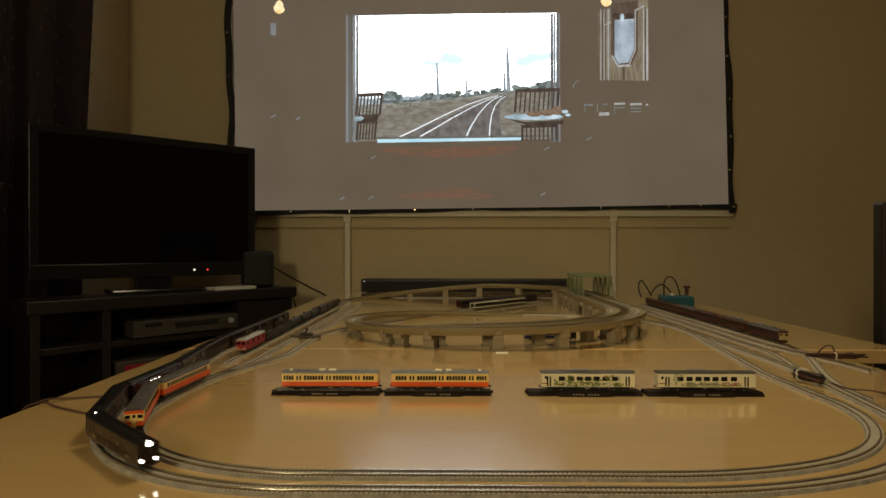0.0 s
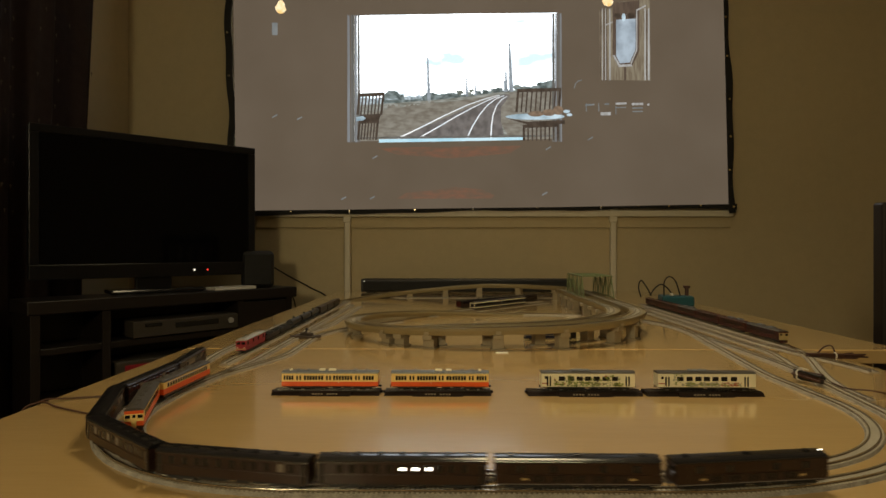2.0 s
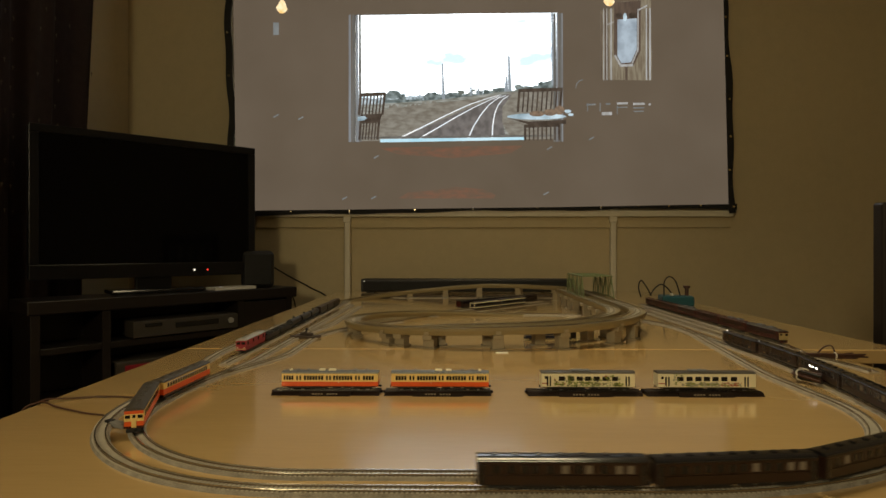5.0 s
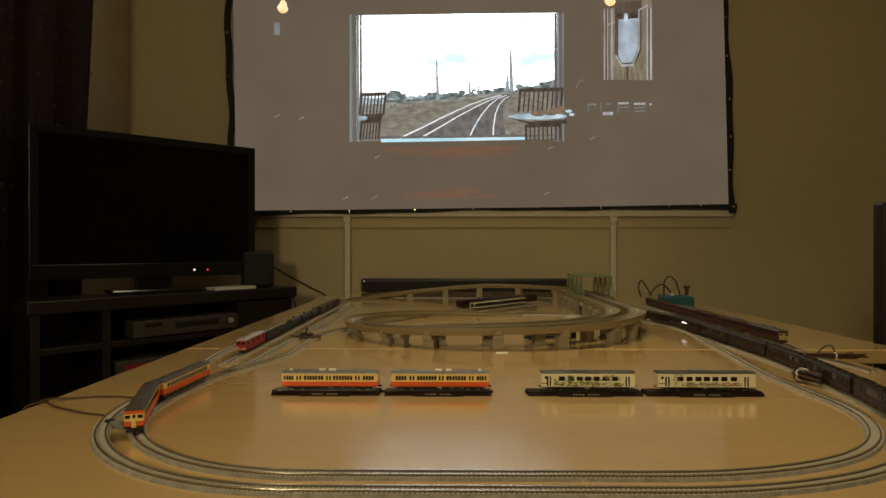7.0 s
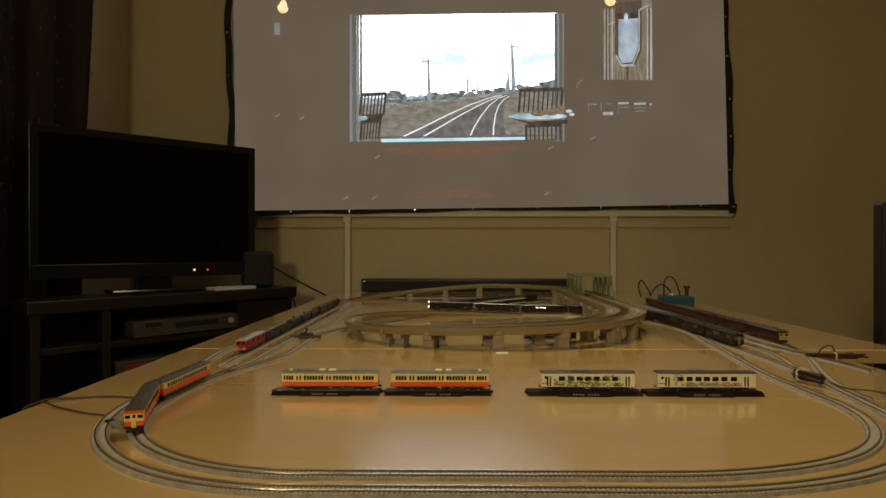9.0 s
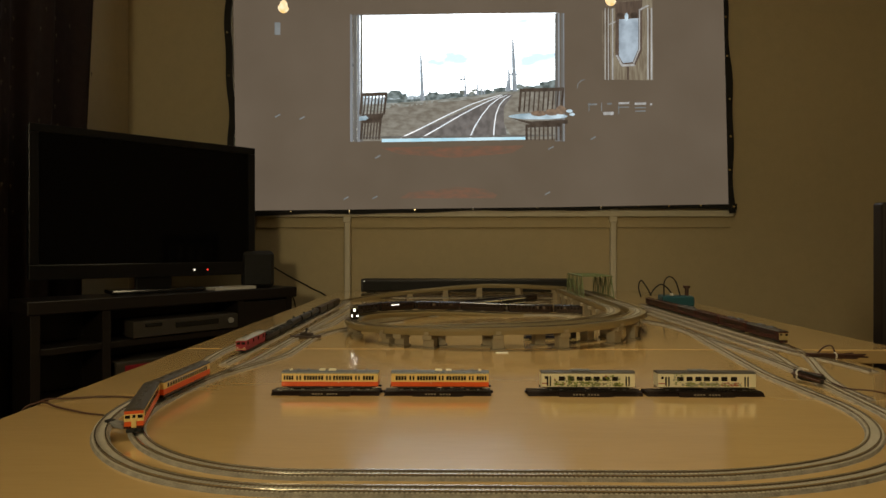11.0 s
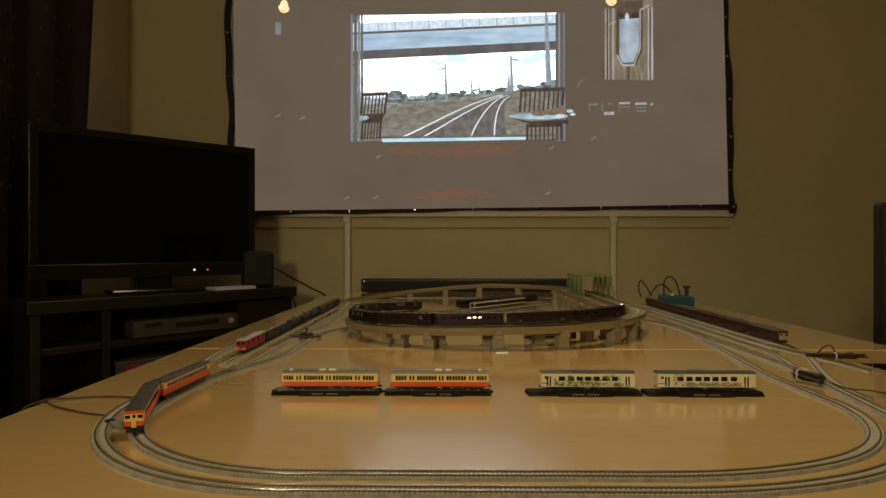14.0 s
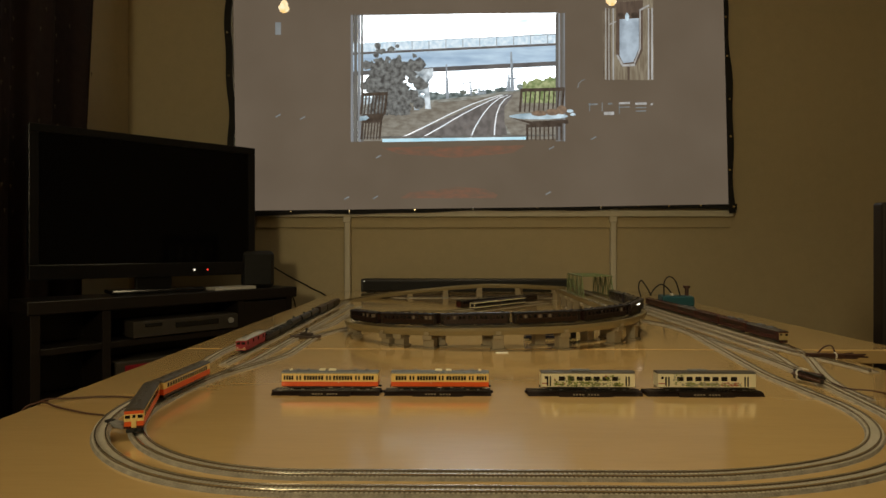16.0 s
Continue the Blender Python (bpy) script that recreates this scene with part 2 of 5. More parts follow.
track(RIGHT_C, 0, RIGHT_C.length, "grey siding next to the maroon train")
STORE_A = Line(-0.10, 1.815, 42).arc(3.0, 4).straight(0.42)
track(STORE_A, 0, STORE_A.length, "grey storage track inside the spiral")
STORE_B = Line(-0.06, 1.75, 44).arc(3.0, 4).straight(0.40)
track(STORE_B, 0, STORE_B.length, "grey storage track inside the spiral")
BACK = Line(-0.33, 2.42, 0).straight(0.75)
track(BACK, 0, BACK.length, "grey track on the table below the viaduct")

# ---- viaduct ----


def viaduct(line, s0, s1, label, out=-0.0195, inn=0.0195, wall=0.0035):
    t = thing("viaduct", pose(0, 0, TOP), label, "model viaduct", "viaducts")
    rows = line.piece(s0, s1, 0.012)
    bm = bmesh.new()
    # a trough: deck slab with two low side walls
    sweep(bm, rows, [(out + 0.004, -0.011), (inn - 0.004, -0.011), (inn, -0.002), (inn, wall), (inn - 0.002, wall), (inn - 0.002, -0.0003),
                     (out + 0.002, -0.0003), (out + 0.002, wall), (out, wall), (out, -0.002)])
    part("deck", bm, M_VIADUCT, t, "tan plastic trough deck")
    return t


V1 = viaduct(MAIN, S_IN + 0.05, S_BACK + 0.75, "tan plastic model viaduct spiralling up over the table")
track(MAIN, S_IN + 0.05, MAIN.length, "grey model railway track on the viaduct", base=TOP)


def pier(t, p, h, top):
    c = bmesh.new()
    box(c, (-0.0115, -0.010, 0.003), (0.0115, 0.010, top - 0.008), 0.001)
    box(c, (-0.0145, -0.014, 0.0), (0.0145, 0.014, 0.003), 0.0008)
    box(c, (-0.010, -0.018, top - 0.009), (0.010, 0.018, top), 0.001)
    part("pier", c, M_PIER, t, m=Matrix.Translation((p.x, p.y, 0)) @ Matrix.Rotation(h, 4, "Z"))


def nearest(line, x, y):
    return min(line.rows, key=lambda r: (r[0] - x) ** 2 + (r[1] - y) ** 2 + (0.0 if line.up(r[3]) > 0.012 else 1.0))[3]


for x, y in ((-0.205, 1.38), (-0.136, 1.25), (-0.041, 1.21), (0.097, 1.21), (0.212, 1.22), (0.322, 1.28), (0.386, 1.34), (0.44, 1.47), (0.45, 1.56), (0.45, 1.65), (0.45, 1.76), (0.45, 2.10), (0.40, 2.28), (0.27, 2.40), (0.12, 2.44), (-0.02, 2.44), (-0.16, 2.43)):
    p, h = MAIN.at(nearest(MAIN, x, y))
    pier(V1, p, h, p.z - 0.011)
    # joint clip on the deck's outer edge
    side = Vector((math.sin(h), -math.cos(h), 0)) * 0.0200
    part("joint_clip", boxes(((-0.005, -0.0012, -0.004), (0.005, 0.0012, 0.002), 0.0004)), M_PIER, V1, m=Matrix.Translation(p + side + Vector((0, 0, -0.006))) @ Matrix.Rotation(h, 4, "Z"))


UPPER = Line(-0.10, 1.236, -30).arc(0.06, 30).straight(0.18).arc(0.287, 90).straight(0.646)
UPPER.heights((0, 0.036), (0.1, 0.041), (0.3, 0.046), (0.7, 0.052), (99, 0.052))
V2 = viaduct(UPPER, 0.0, UPPER.length, "tan plastic model viaduct with an open end", out=-0.0135, inn=0.0195)
track(UPPER, 0.0, UPPER.length, "grey model railway track on the inner viaduct")
for x, y in ((-0.095, 1.26), (-0.022, 1.243), (0.075, 1.243), (0.178, 1.245), (0.29, 1.30), (0.36, 1.36), (0.41, 1.47), (0.417, 1.56), (0.417, 1.65), (0.417, 1.76), (0.417, 1.90), (0.417, 2.0), (0.417, 2.10)):
    p, h = UPPER.at(nearest(UPPER, x, y))
    pier(V2, p, h, p.z - 0.011)

# ---- model rolling stock ----
M_BROWN = material("dark_brown_coach", (0.022, 0.010, 0.007), 0.30, vary=0.15)
M_ROOF = material("black_brown_roof", (0.014, 0.013, 0.014), 0.17, vary=0.2)
M_UNDER = material("black_underframe", (0.010, 0.010, 0.010), 0.6)
M_GLASS = material("dark_window_glass", (0.010, 0.010, 0.012), 0.08, vary=0.1)
M_TRIM = material("brass_trim", (0.45, 0.34, 0.16), 0.4, 0.3)
M_GREY = material("grey_plastic", (0.20, 0.20, 0.20), 0.5)
M_LIT = glow("bright_window", (1.0, 0.93, 0.78), 5.0)
M_DIM = glow("dim_warm_window", (1.0, 0.62, 0.25), 0.06)
M_HEAD = glow("headlamp_glow", (1.0, 0.95, 0.82), 7.0)
M_ORANGE = material("orange_red_paint", (0.80, 0.11, 0.014), 0.35, vary=0.06)
M_CREAM = material("cream_yellow_paint", (0.88, 0.64, 0.23), 0.35, vary=0.05)
M_IVORY = material("ivory_paint", (0.85, 0.80, 0.58), 0.35, vary=0.04)
M_GREYROOF = material("grey_blue_roof", (0.13, 0.14, 0.16), 0.5, vary=0.12)
M_BROWNROOF = material("brown_grey_roof", (0.062, 0.055, 0.048), 0.5, vary=0.12)
M_MAROON = material("maroon_paint", (0.060, 0.016, 0.014), 0.13, vary=0.1)
M_RED = material("crimson_paint", (0.30, 0.012, 0.026), 0.35, vary=0.06)
M_LEAF_A = material("leaf_green_print", (0.23, 0.28, 0.04), 0.4, vary=0.4, scale=900)
M_LEAF_B = material("dark_green_print", (0.12, 0.15, 0.04), 0.4, vary=0.4, scale=900)
M_FLOWER = material("reddish_print", (0.42, 0.13, 0.07), 0.4, vary=0.4, scale=900)
M_GREYPRINT = material("grey_print", (0.36, 0.36, 0.28), 0.4, vary=0.3, scale=900)
M_NAVY = material("navy_paint", (0.02, 0.03, 0.12), 0.4)
M_STAND = material("black_display_stand", (0.013, 0.007, 0.005), 0.65, vary=0.2, spec=0.12)
M_LETTER = material("pale_print", (0.20, 0.17, 0.12), 0.5)
M_TAN = material("dull_cream_paint", (0.45, 0.36, 0.17), 0.4)
M_SILVER = material("silver_grey", (0.42, 0.42, 0.40), 0.4, 0.2)


def prism(bm, outline, x0, x1, mat=0):
    """A cross-section of (y, z) points drawn out from x0 to x1."""
    a = [bm.verts.new((x0, y, z)) for y, z in outline]
    b = [bm.verts.new((x1, y, z)) for y, z in outline]
    n = len(outline)
    faces = [bm.faces.new((a[i], a[(i + 1) % n], b[(i + 1) % n], b[i])) for i in range(n)]
    faces += [bm.faces.new(a[::-1]), bm.faces.new(b)]
    for f in faces:
        f.material_index = mat
    bmesh.ops.recalc_face_normals(bm, faces=faces)


def roof_outline(w, z0, rise):
    pts = [(-w, z0), (-w, z0 + rise * 0.25)]
    for k in range(9):
        a = math.pi * (1 - k / 8)
        pts.append((w * 0.96 * math.cos(a), z0 + rise * 0.3 + rise * 0.7 * math.sin(a)))
    return pts + [(w, z0 + rise * 0.25), (w, z0)]


def bogie(car, x, z=0.0):
    bm = bmesh.new()
    box(bm, (x - 0.0105, -0.0062, z + 0.0016), (x + 0.0105, 0.0062, z + 0.0048), 0.0006)
    box(bm, (x - 0.013, -0.0072, z + 0.0022), (x + 0.013, -0.0058, z + 0.0040), 0.0004)
    box(bm, (x - 0.013, 0.0058, z + 0.0022), (x + 0.013, 0.0072, z + 0.0040), 0.0004)
    b = part("bogie", bm, M_UNDER, car)
    for dx in (-0.007, 0.007):
        for y in (-0.0046, 0.0046):
            bm = bmesh.new()
            rod(bm, (x + dx, y - 0.0006, z + 0.0028), (x + dx, y + 0.0006, z + 0.0028), 0.0028, 12)
            part("wheel", bm, M_STEEL, b)


def railcar(name, label, category, group, length, low, high, roof, glass, windows, width=0.0093, floor=0.0055, waist=0.0135, eaves=0.0235, rise=0.0035, m=None, doors=(), sill=0.0012, head=0.0022, vents=5, gear=True, end=None, skirt=None):
    """A model coach along its own x axis, rails at z = 0. windows: list of (centre, half width); doors the same."""
    c = thing(name, m or pose(0, 0, TOP), label, category, group)
    L = length / 2
    part("lower_side", boxes(((-L, -width, floor), (L, width, waist), 0.0005)), low, c)
    part("upper_side", boxes(((-L + 0.0001, -width + 0.0001, waist), (L - 0.0001, width - 0.0001, eaves), 0.0004)), high, c)
    bm = bmesh.new()
    prism(bm, roof_outline(width + 0.0003, eaves, rise), -L - 0.0003, L + 0.0003)
    part("roof", bm, roof, c)
    bm = bmesh.new()
    box(bm, (-L * 0.46, -0.0065, 0.0022), (-L * 0.06, 0.0065, floor), 0.0005)
    box(bm, (L * 0.05, -0.0065, 0.0020), (L * 0.22, 0.0065, floor), 0.0005)
    box(bm, (L * 0.27, -0.0062, 0.0026), (L * 0.44, 0.0062, floor), 0.0005)
    box(bm, (-L * 0.97, -0.007, floor - 0.0014), (L * 0.97, 0.007, floor), 0.0002)
    part("underframe", bm, skirt or M_UNDER, c, "black underfloor gear")
    zlo, zhi = waist + sill, eaves - head
    for x, half in windows:
        for side in (-1, 1):
            y0, y1 = sorted((side * (width - 0.0008), side * (width + 0.00025)))
            part("window", boxes(((x - half, y0, zlo), (x + half, y1, zhi), 0.0003, 0, 1)), glass(x, side) if callable(glass) else glass, c)
    for x, half in doors:
        for side in (-1, 1):
            y0, y1 = sorted((side * (width - 0.0006), side * (width + 0.0002)))
            part("door", boxes(((x - half, y0, floor + 0.001), (x + half, y1, zhi), 0.0003, 0, 1)), glass if not callable(glass) else M_GLASS, c)
    for k in range(vents):
        x = -L * 0.8 + k * 1.6 * L / max(1, vents - 1)
        bm = bmesh.new()
        box(bm, (x - 0.0022, -0.0024, eaves + rise * 0.85), (x + 0.0022, 0.0024, eaves + rise + 0.0012), 0.0006)
        part("ventilator", bm, roof, c)
    if gear:
        for x in (-L * 0.68, L * 0.68):
            bogie(c, x)
    for e in (-1, 1):
        bm = bmesh.new()
        box(bm, (e * L - 0.001, -0.0015, 0.0035), (e * L + e * 0.0026 + 0.001, 0.0015, 0.0058), 0.0004)
        part("coupler", bm, M_UNDER, c)
    return c


def end_window(car, x, y, z, w, h, mat=None, name="end_window"):
    """A pane on the end face at x."""
    x0, x1 = sorted((x - 0.0004, x + 0.0004))
    part(name, boxes(((x0, y - w, z - h), (x1, y + w, z + h), 0.0002, 0, 1)), mat or M_GLASS, car)


# ---- the brown train that runs ----
PITCH, CAR = 0.1412, 0.1365
CARS = []


def lamps_on(car, x, size=1.0):
    bm = bmesh.new()
    rod(bm, (x - 0.002, 0, 0.0245), (x + 0.0006, 0, 0.0245), 0.0024 * size, 14)
    part("headlamp", bm, M_HEAD, car, "glowing headlamp")
    for y in (-0.006, 0.006):
        bm = bmesh.new()
        rod(bm, (x - 0.001, y, 0.0105), (x + 0.0002, y, 0.0105), 0.0017 * size, 14)
        part("headlamp", bm, M_HEAD, car, "glowing headlamp")


def locomotive(size):
    c = railcar("locomotive", "dark brown model diesel locomotive with glowing headlamps", "model locomotive", "brown train", CAR - 0.004, M_BROWN, M_BROWN, M_ROOF, M_GLASS,
                [(-0.046, 0.0035), (0.046, 0.0035), (-0.020, 0.003), (0.020, 0.003)], waist=0.0140, eaves=0.0232, vents=3)
    for x in (-0.058, 0.058):
        for side in (-1, 1):
            y0, y1 = sorted((side * 0.0088, side * 0.00955))
            part("cab_door", boxes(((x - 0.003, y0, 0.007), (x + 0.003, y1, 0.0222), 0.0003, 0, 1)), M_BROWN, c)
            part("number_plate", boxes(((x * 0.74 - 0.0025, y0, 0.0095), (x * 0.74 + 0.0025, side * 0.0097, 0.0112)) if side > 0 else ((x * 0.74 - 0.0025, -0.0097, 0.0095), (x * 0.74 + 0.0025, y1, 0.0112))), M_TRIM, c)
    for k in range(5):
        x = -0.032 + k * 0.016
        for side in (-1, 1):
            bm = bmesh.new()
            for j in range(5):
                y0, y1 = sorted((side * 0.0090, side * 0.0096))
                box(bm, (x - 0.0055, y0, 0.0080 + j * 0.0011), (x + 0.0055, y1, 0.0086 + j * 0.0011))
            part("louvre", bm, M_ROOF, c)
    x = (CAR - 0.004) / 2
    for y in (-0.0048, 0.0048):
        end_window(c, x, y, 0.0185, 0.0030, 0.0022)
        end_window(c, -x, y, 0.0185, 0.0030, 0.0022)
    lamps_on(c, x, size)
    bm = bmesh.new()
    box(bm, (-x, -0.0096, 0.0062), (x, 0.0096, 0.0066))
    part("waist_line", bm, M_GREY, c)
    return c


def coach_glass(k):
    def pick(x, side):
        return M_DIM if random.random() < 0.22 else M_GLASS
    return pick


for k in range(8):
    if k < 2:
        c = locomotive(1.0 - 0.5 * k)
        if k == 1:
            c["label"] = "second dark brown model diesel locomotive of the train"
    else:
        xs = [-0.055 + 0.010 * j for j in range(12)] if k % 2 == 0 else [-0.053, -0.041, -0.030, -0.022, -0.010, 0.002, 0.013, 0.021, 0.033, 0.045, 0.054]
        if k == 2:
            xs = [-0.050, -0.040, -0.030, -0.020, -0.010, 0.0, 0.010, 0.020, 0.030, 0.040, 0.050]
        c = railcar("coach", "dark brown model passenger coach running on the track", "model coach", "brown train", CAR, M_BROWN, M_BROWN, M_ROOF, coach_glass(k), [(x, 0.0028) for x in xs],
                    vents=7)
        bm = bmesh.new()
        box(bm, (-CAR / 2, -0.00955, 0.0126), (CAR / 2, 0.00955, 0.0131))
        part("belt_rail", bm, M_BROWN, c)
        for x in (-0.0645, 0.0645):
            for side in (-1, 1):
                y0, y1 = sorted((side * 0.0088, side * 0.0095))
                part("coach_door", boxes(((x - 0.0026, y0, 0.0062), (x + 0.0026, y1, 0.0220), 0.0003, 0, 1)), M_ROOF, c)
        if k == 2:
            for x in (0.0005, 0.0110, 0.0215):
                for side in (-1, 1):
                    y0, y1 = sorted((side * 0.0090, side * 0.0098))
                    part("lit_window", boxes(((x - 0.0021, y0, 0.0166), (x + 0.0021, y1, 0.0192), 0.0003, 0, 1)), M_LIT, c, "brightly lit window")
        if k == 7:
            c["label"] = "last dark brown model coach with a round roof"
            end_window(c, -CAR / 2, -0.005, 0.0178, 0.0024, 0.0024, M_DIM)
            end_window(c, -CAR / 2, 0.005, 0.0178, 0.0024, 0.0024, M_DIM)
            end_window(c, -CAR / 2, 0.0, 0.0140, 0.0022, 0.0075, M_GREY, "end_door")
    CARS.append(c)

HEAD = [(0.0, -0.137), (1.0, 0.149), (1.5, 0.297), (4.2, 1.056), (8.0, 2.076), (9.2, 2.395), (11.3, 2.880), (12.0, 3.035), (13.0, 3.270), (14.5, 3.605), (15.5, 3.822), (16.0, 3.930)]


def head_at(t):
    """How far the train's front has come along the near straight and on, by a smooth curve through the table."""
    k = max([i for i in range(len(HEAD) - 1) if HEAD[i][0] <= t + 1e-9] or [0])

    def slope(i):
        a, b = HEAD[max(0, i - 1)], HEAD[min(len(HEAD) - 1, i + 1)]
        return (b[1] - a[1]) / (b[0] - a[0])
    (t0, s0), (t1, s1) = HEAD[k], HEAD[k + 1]
    d = t1 - t0
    u = (t - t0) / d
    return s0 * (1 + 2 * u) * (1 - u) ** 2 + slope(k) * d * u * (1 - u) ** 2 + s1 * u * u * (3 - 2 * u) + slope(k + 1) * d * u * u * (u - 1)


def stand_on(line, s, half=0.046, base=TOP, flip=False):
    """The pose of a car whose middle is at s on the line, on two bogies."""
    a, _ = line.at(s - half)
    b, _ = line.at(s + half)
    d = (a - b if flip else b - a).normalized()
    side = Vector((0, 0, 1)).cross(d).normalized()
    up = d.cross(side)
    m = Matrix((d, side, up)).transposed().to_4x4()
    return Matrix.Translation((a + b) / 2 + Vector((0, 0, base + BED))) @ m


def car_pose(t, k):
    return stand_on(MAIN, S0 + head_at(t) - k * PITCH - CAR / 2)


# ---- standing trains ----
def orange_car(m, cab):
    xs = [-0.054 + 0.0068 * j for j in range(17)]
    c = railcar("railcar", "orange and cream model diesel railcar standing on the inner loop", "model railcar", "orange train on the loop", 0.1335, M_ORANGE, M_CREAM, M_BROWNROOF, M_GLASS,
                [(x, 0.0023) for x in xs], waist=0.0148, sill=0.0008, vents=6, m=m)
    part("lower_band", boxes(((-0.0669, -0.00955, 0.0056), (0.0669, 0.00955, 0.0078))), M_MAROON, c)
    if cab:
        x = 0.06675
        part("front_cap", boxes(((x - 0.001, -0.0092, 0.0205), (x + 0.0007, 0.0092, 0.0240), 0.0006)), M_ORANGE, c, "orange forehead")
        part("front_band", boxes(((x - 0.001, -0.0093, 0.0128), (x + 0.0005, 0.0093, 0.0206), 0.0003)), M_CREAM, c, "cream window band")
        part("front_door", boxes(((x - 0.001, -0.0024, 0.0062), (x + 0.0008, 0.0024, 0.0203), 0.0003)), M_CREAM, c, "cream gangway door")
        for y in (-0.0060, 0.0060):
            end_window(c, x + 0.0006, y, 0.0178, 0.0024, 0.0017)
        end_window(c, x + 0.0009, 0, 0.0182, 0.0014, 0.0016)
        part("pilot", boxes(((x - 0.004, -0.0075, 0.0012), (x + 0.0012, 0.0075, 0.0052), 0.0006)), M_UNDER, c)
    return c


S_ORANGE = I0 - 0.236
orange_car(stand_on(INNER, S_ORANGE - 0.0668), True)
orange_car(stand_on(INNER, S_ORANGE - 0.0668 - 0.139), False)

# red electric locomotive and black wagons
RL = 0.118
c = railcar("locomotive", "crimson model electric locomotive with cream front windows", "model locomotive", "red freight train", RL, M_RED, M_RED, M_SILVER, M_GLASS,
            [(-0.046, 0.003), (0.046, 0.003), (-0.015, 0.003), (0.015, 0.003)], vents=2, m=stand_on(RED, 1.156 - RL / 2))
for y in (-0.0045, 0.0045):
    end_window(c, RL / 2, y, 0.0188, 0.0032, 0.0022)
    end_window(c, RL / 2 + 0.0002, y * 1.4, 0.0105, 0.0010, 0.0010, M_IVORY, "marker_lamp")
part("front_stripe", boxes(((RL / 2 - 0.0004, -0.0092, 0.0072), (RL / 2 + 0.0005, 0.0092, 0.0088))), M_TAN, c)
bm = bmesh.new()
for x in (-0.035, 0.035):
    tube(bm, [(x - 0.012, 0, 0.0290), (x, 0.001, 0.0305), (x + 0.012, 0, 0.0290)], 0.0006, 6)
    tube(bm, [(x, -0.008, 0.0308), (x, 0.008, 0.0308)], 0.0006, 6)
part("pantograph", bm, M_UNDER, c, "folded black pantograph")


def wagon(m, kind):
    w = thing("wagon", m, "black model tank wagon" if kind == "tank" else "black model open wagon" if kind == "open" else "dark brown model box wagon", "model wagon", "red freight train")
    L = 0.048
    part("wagon_frame", boxes(((-L, -0.0080, 0.0045), (L, 0.0080, 0.0065), 0.0004)), M_UNDER, w)
    bm = bmesh.new()
    if kind == "tank":
        rod(bm, (-L * 0.92, 0, 0.0145), (L * 0.92, 0, 0.0145), 0.0078, 20)
        rod(bm, (-0.006, 0, 0.021), (0.006, 0, 0.0245), 0.003, 12)
    elif kind == "open":
        box(bm, (-L, -0.009, 0.0065), (L, -0.0082, 0.0150))
        box(bm, (-L, 0.0082, 0.0065), (L, 0.009, 0.0150))
        box(bm, (-L, -0.0082, 0.0065), (-L + 0.0008, 0.0082, 0.0150))
        box(bm, (L - 0.0008, -0.0082, 0.0065), (L, 0.0082, 0.0150))
        for j in range(7):
            box(bm, (-L * 0.8 + j * 0.0125, -0.0075, 0.0066), (-L * 0.8 + j * 0.0125 + 0.010, 0.0075, 0.0135 + 0.002 * (j % 3)), 0.002)
    else:
        box(bm, (-L, -0.009, 0.0065), (L, 0.009, 0.0215), 0.0006)
        prism(bm, roof_outline(0.0093, 0.0214, 0.003), -L - 0.0004, L + 0.0004)
    part("wagon_body", bm, M_BROWN if kind == "box" else M_BLACK, w)
    for x in (-0.030, 0.030):
        bogie(w, x)
    return w


s = 1.156 - RL - 0.055
for kind in ("open", "open", "tank", "tank", "tank", "box", "box", "box"):
    wagon(stand_on(RED, s, 0.03), kind)
    s -= 0.1035

# maroon train on the far siding
for k in range(6):
    m = stand_on(RIGHT, 0.915 - 0.067 - k * 0.1405)
    c = railcar("coach", "maroon model express coach standing on the siding", "model coach", "maroon express train", 0.1365, M_MAROON, M_MAROON, M_MAROON if k % 3 else M_BROWNROOF, M_GLASS,
                [(-0.05 + 0.0091 * j, 0.003) for j in range(12)], vents=4 if k % 2 else 8, m=m)
    if k in (0, 1, 3):
        bm = bmesh.new()
        box(bm, (-0.03, -0.0052, 0.0262), (-0.008, 0.0052, 0.0296), 0.0012)
        box(bm, (0.012, -0.0052, 0.0262), (0.034, 0.0052, 0.0296), 0.0012)
        part("roof_unit", bm, M_GREYROOF, c, "grey roof cooling unit")
    if k == 0:
        c["label"] = "maroon model express railcar with a cream front"
        x = 0.0683
        part("front_panel", boxes(((x - 0.001, -0.0092, 0.0070), (x + 0.0006, 0.0092, 0.0215), 0.0004)), M_TAN, c, "cream front panel")
        part("front_brow", boxes(((x - 0.002, -0.0094, 0.0215), (x + 0.0022, 0.0094, 0.0240), 0.0006)), M_MAROON, c)
        for y in (-0.0055, 0.0055):
            end_window(c, x + 0.0007, y, 0.0180, 0.0024, 0.0018)
        part("pilot", boxes(((x - 0.004, -0.0075, 0.0012), (x + 0.0012, 0.0075, 0.0052), 0.0006)), M_MAROON, c)
    # silver strip paints the glossy roof's glints along its edge
    part("roof_glint_strip", boxes(((-0.066, -0.00945, 0.0246), (0.066, 0.00945, 0.0249))), M_SILVER, c)

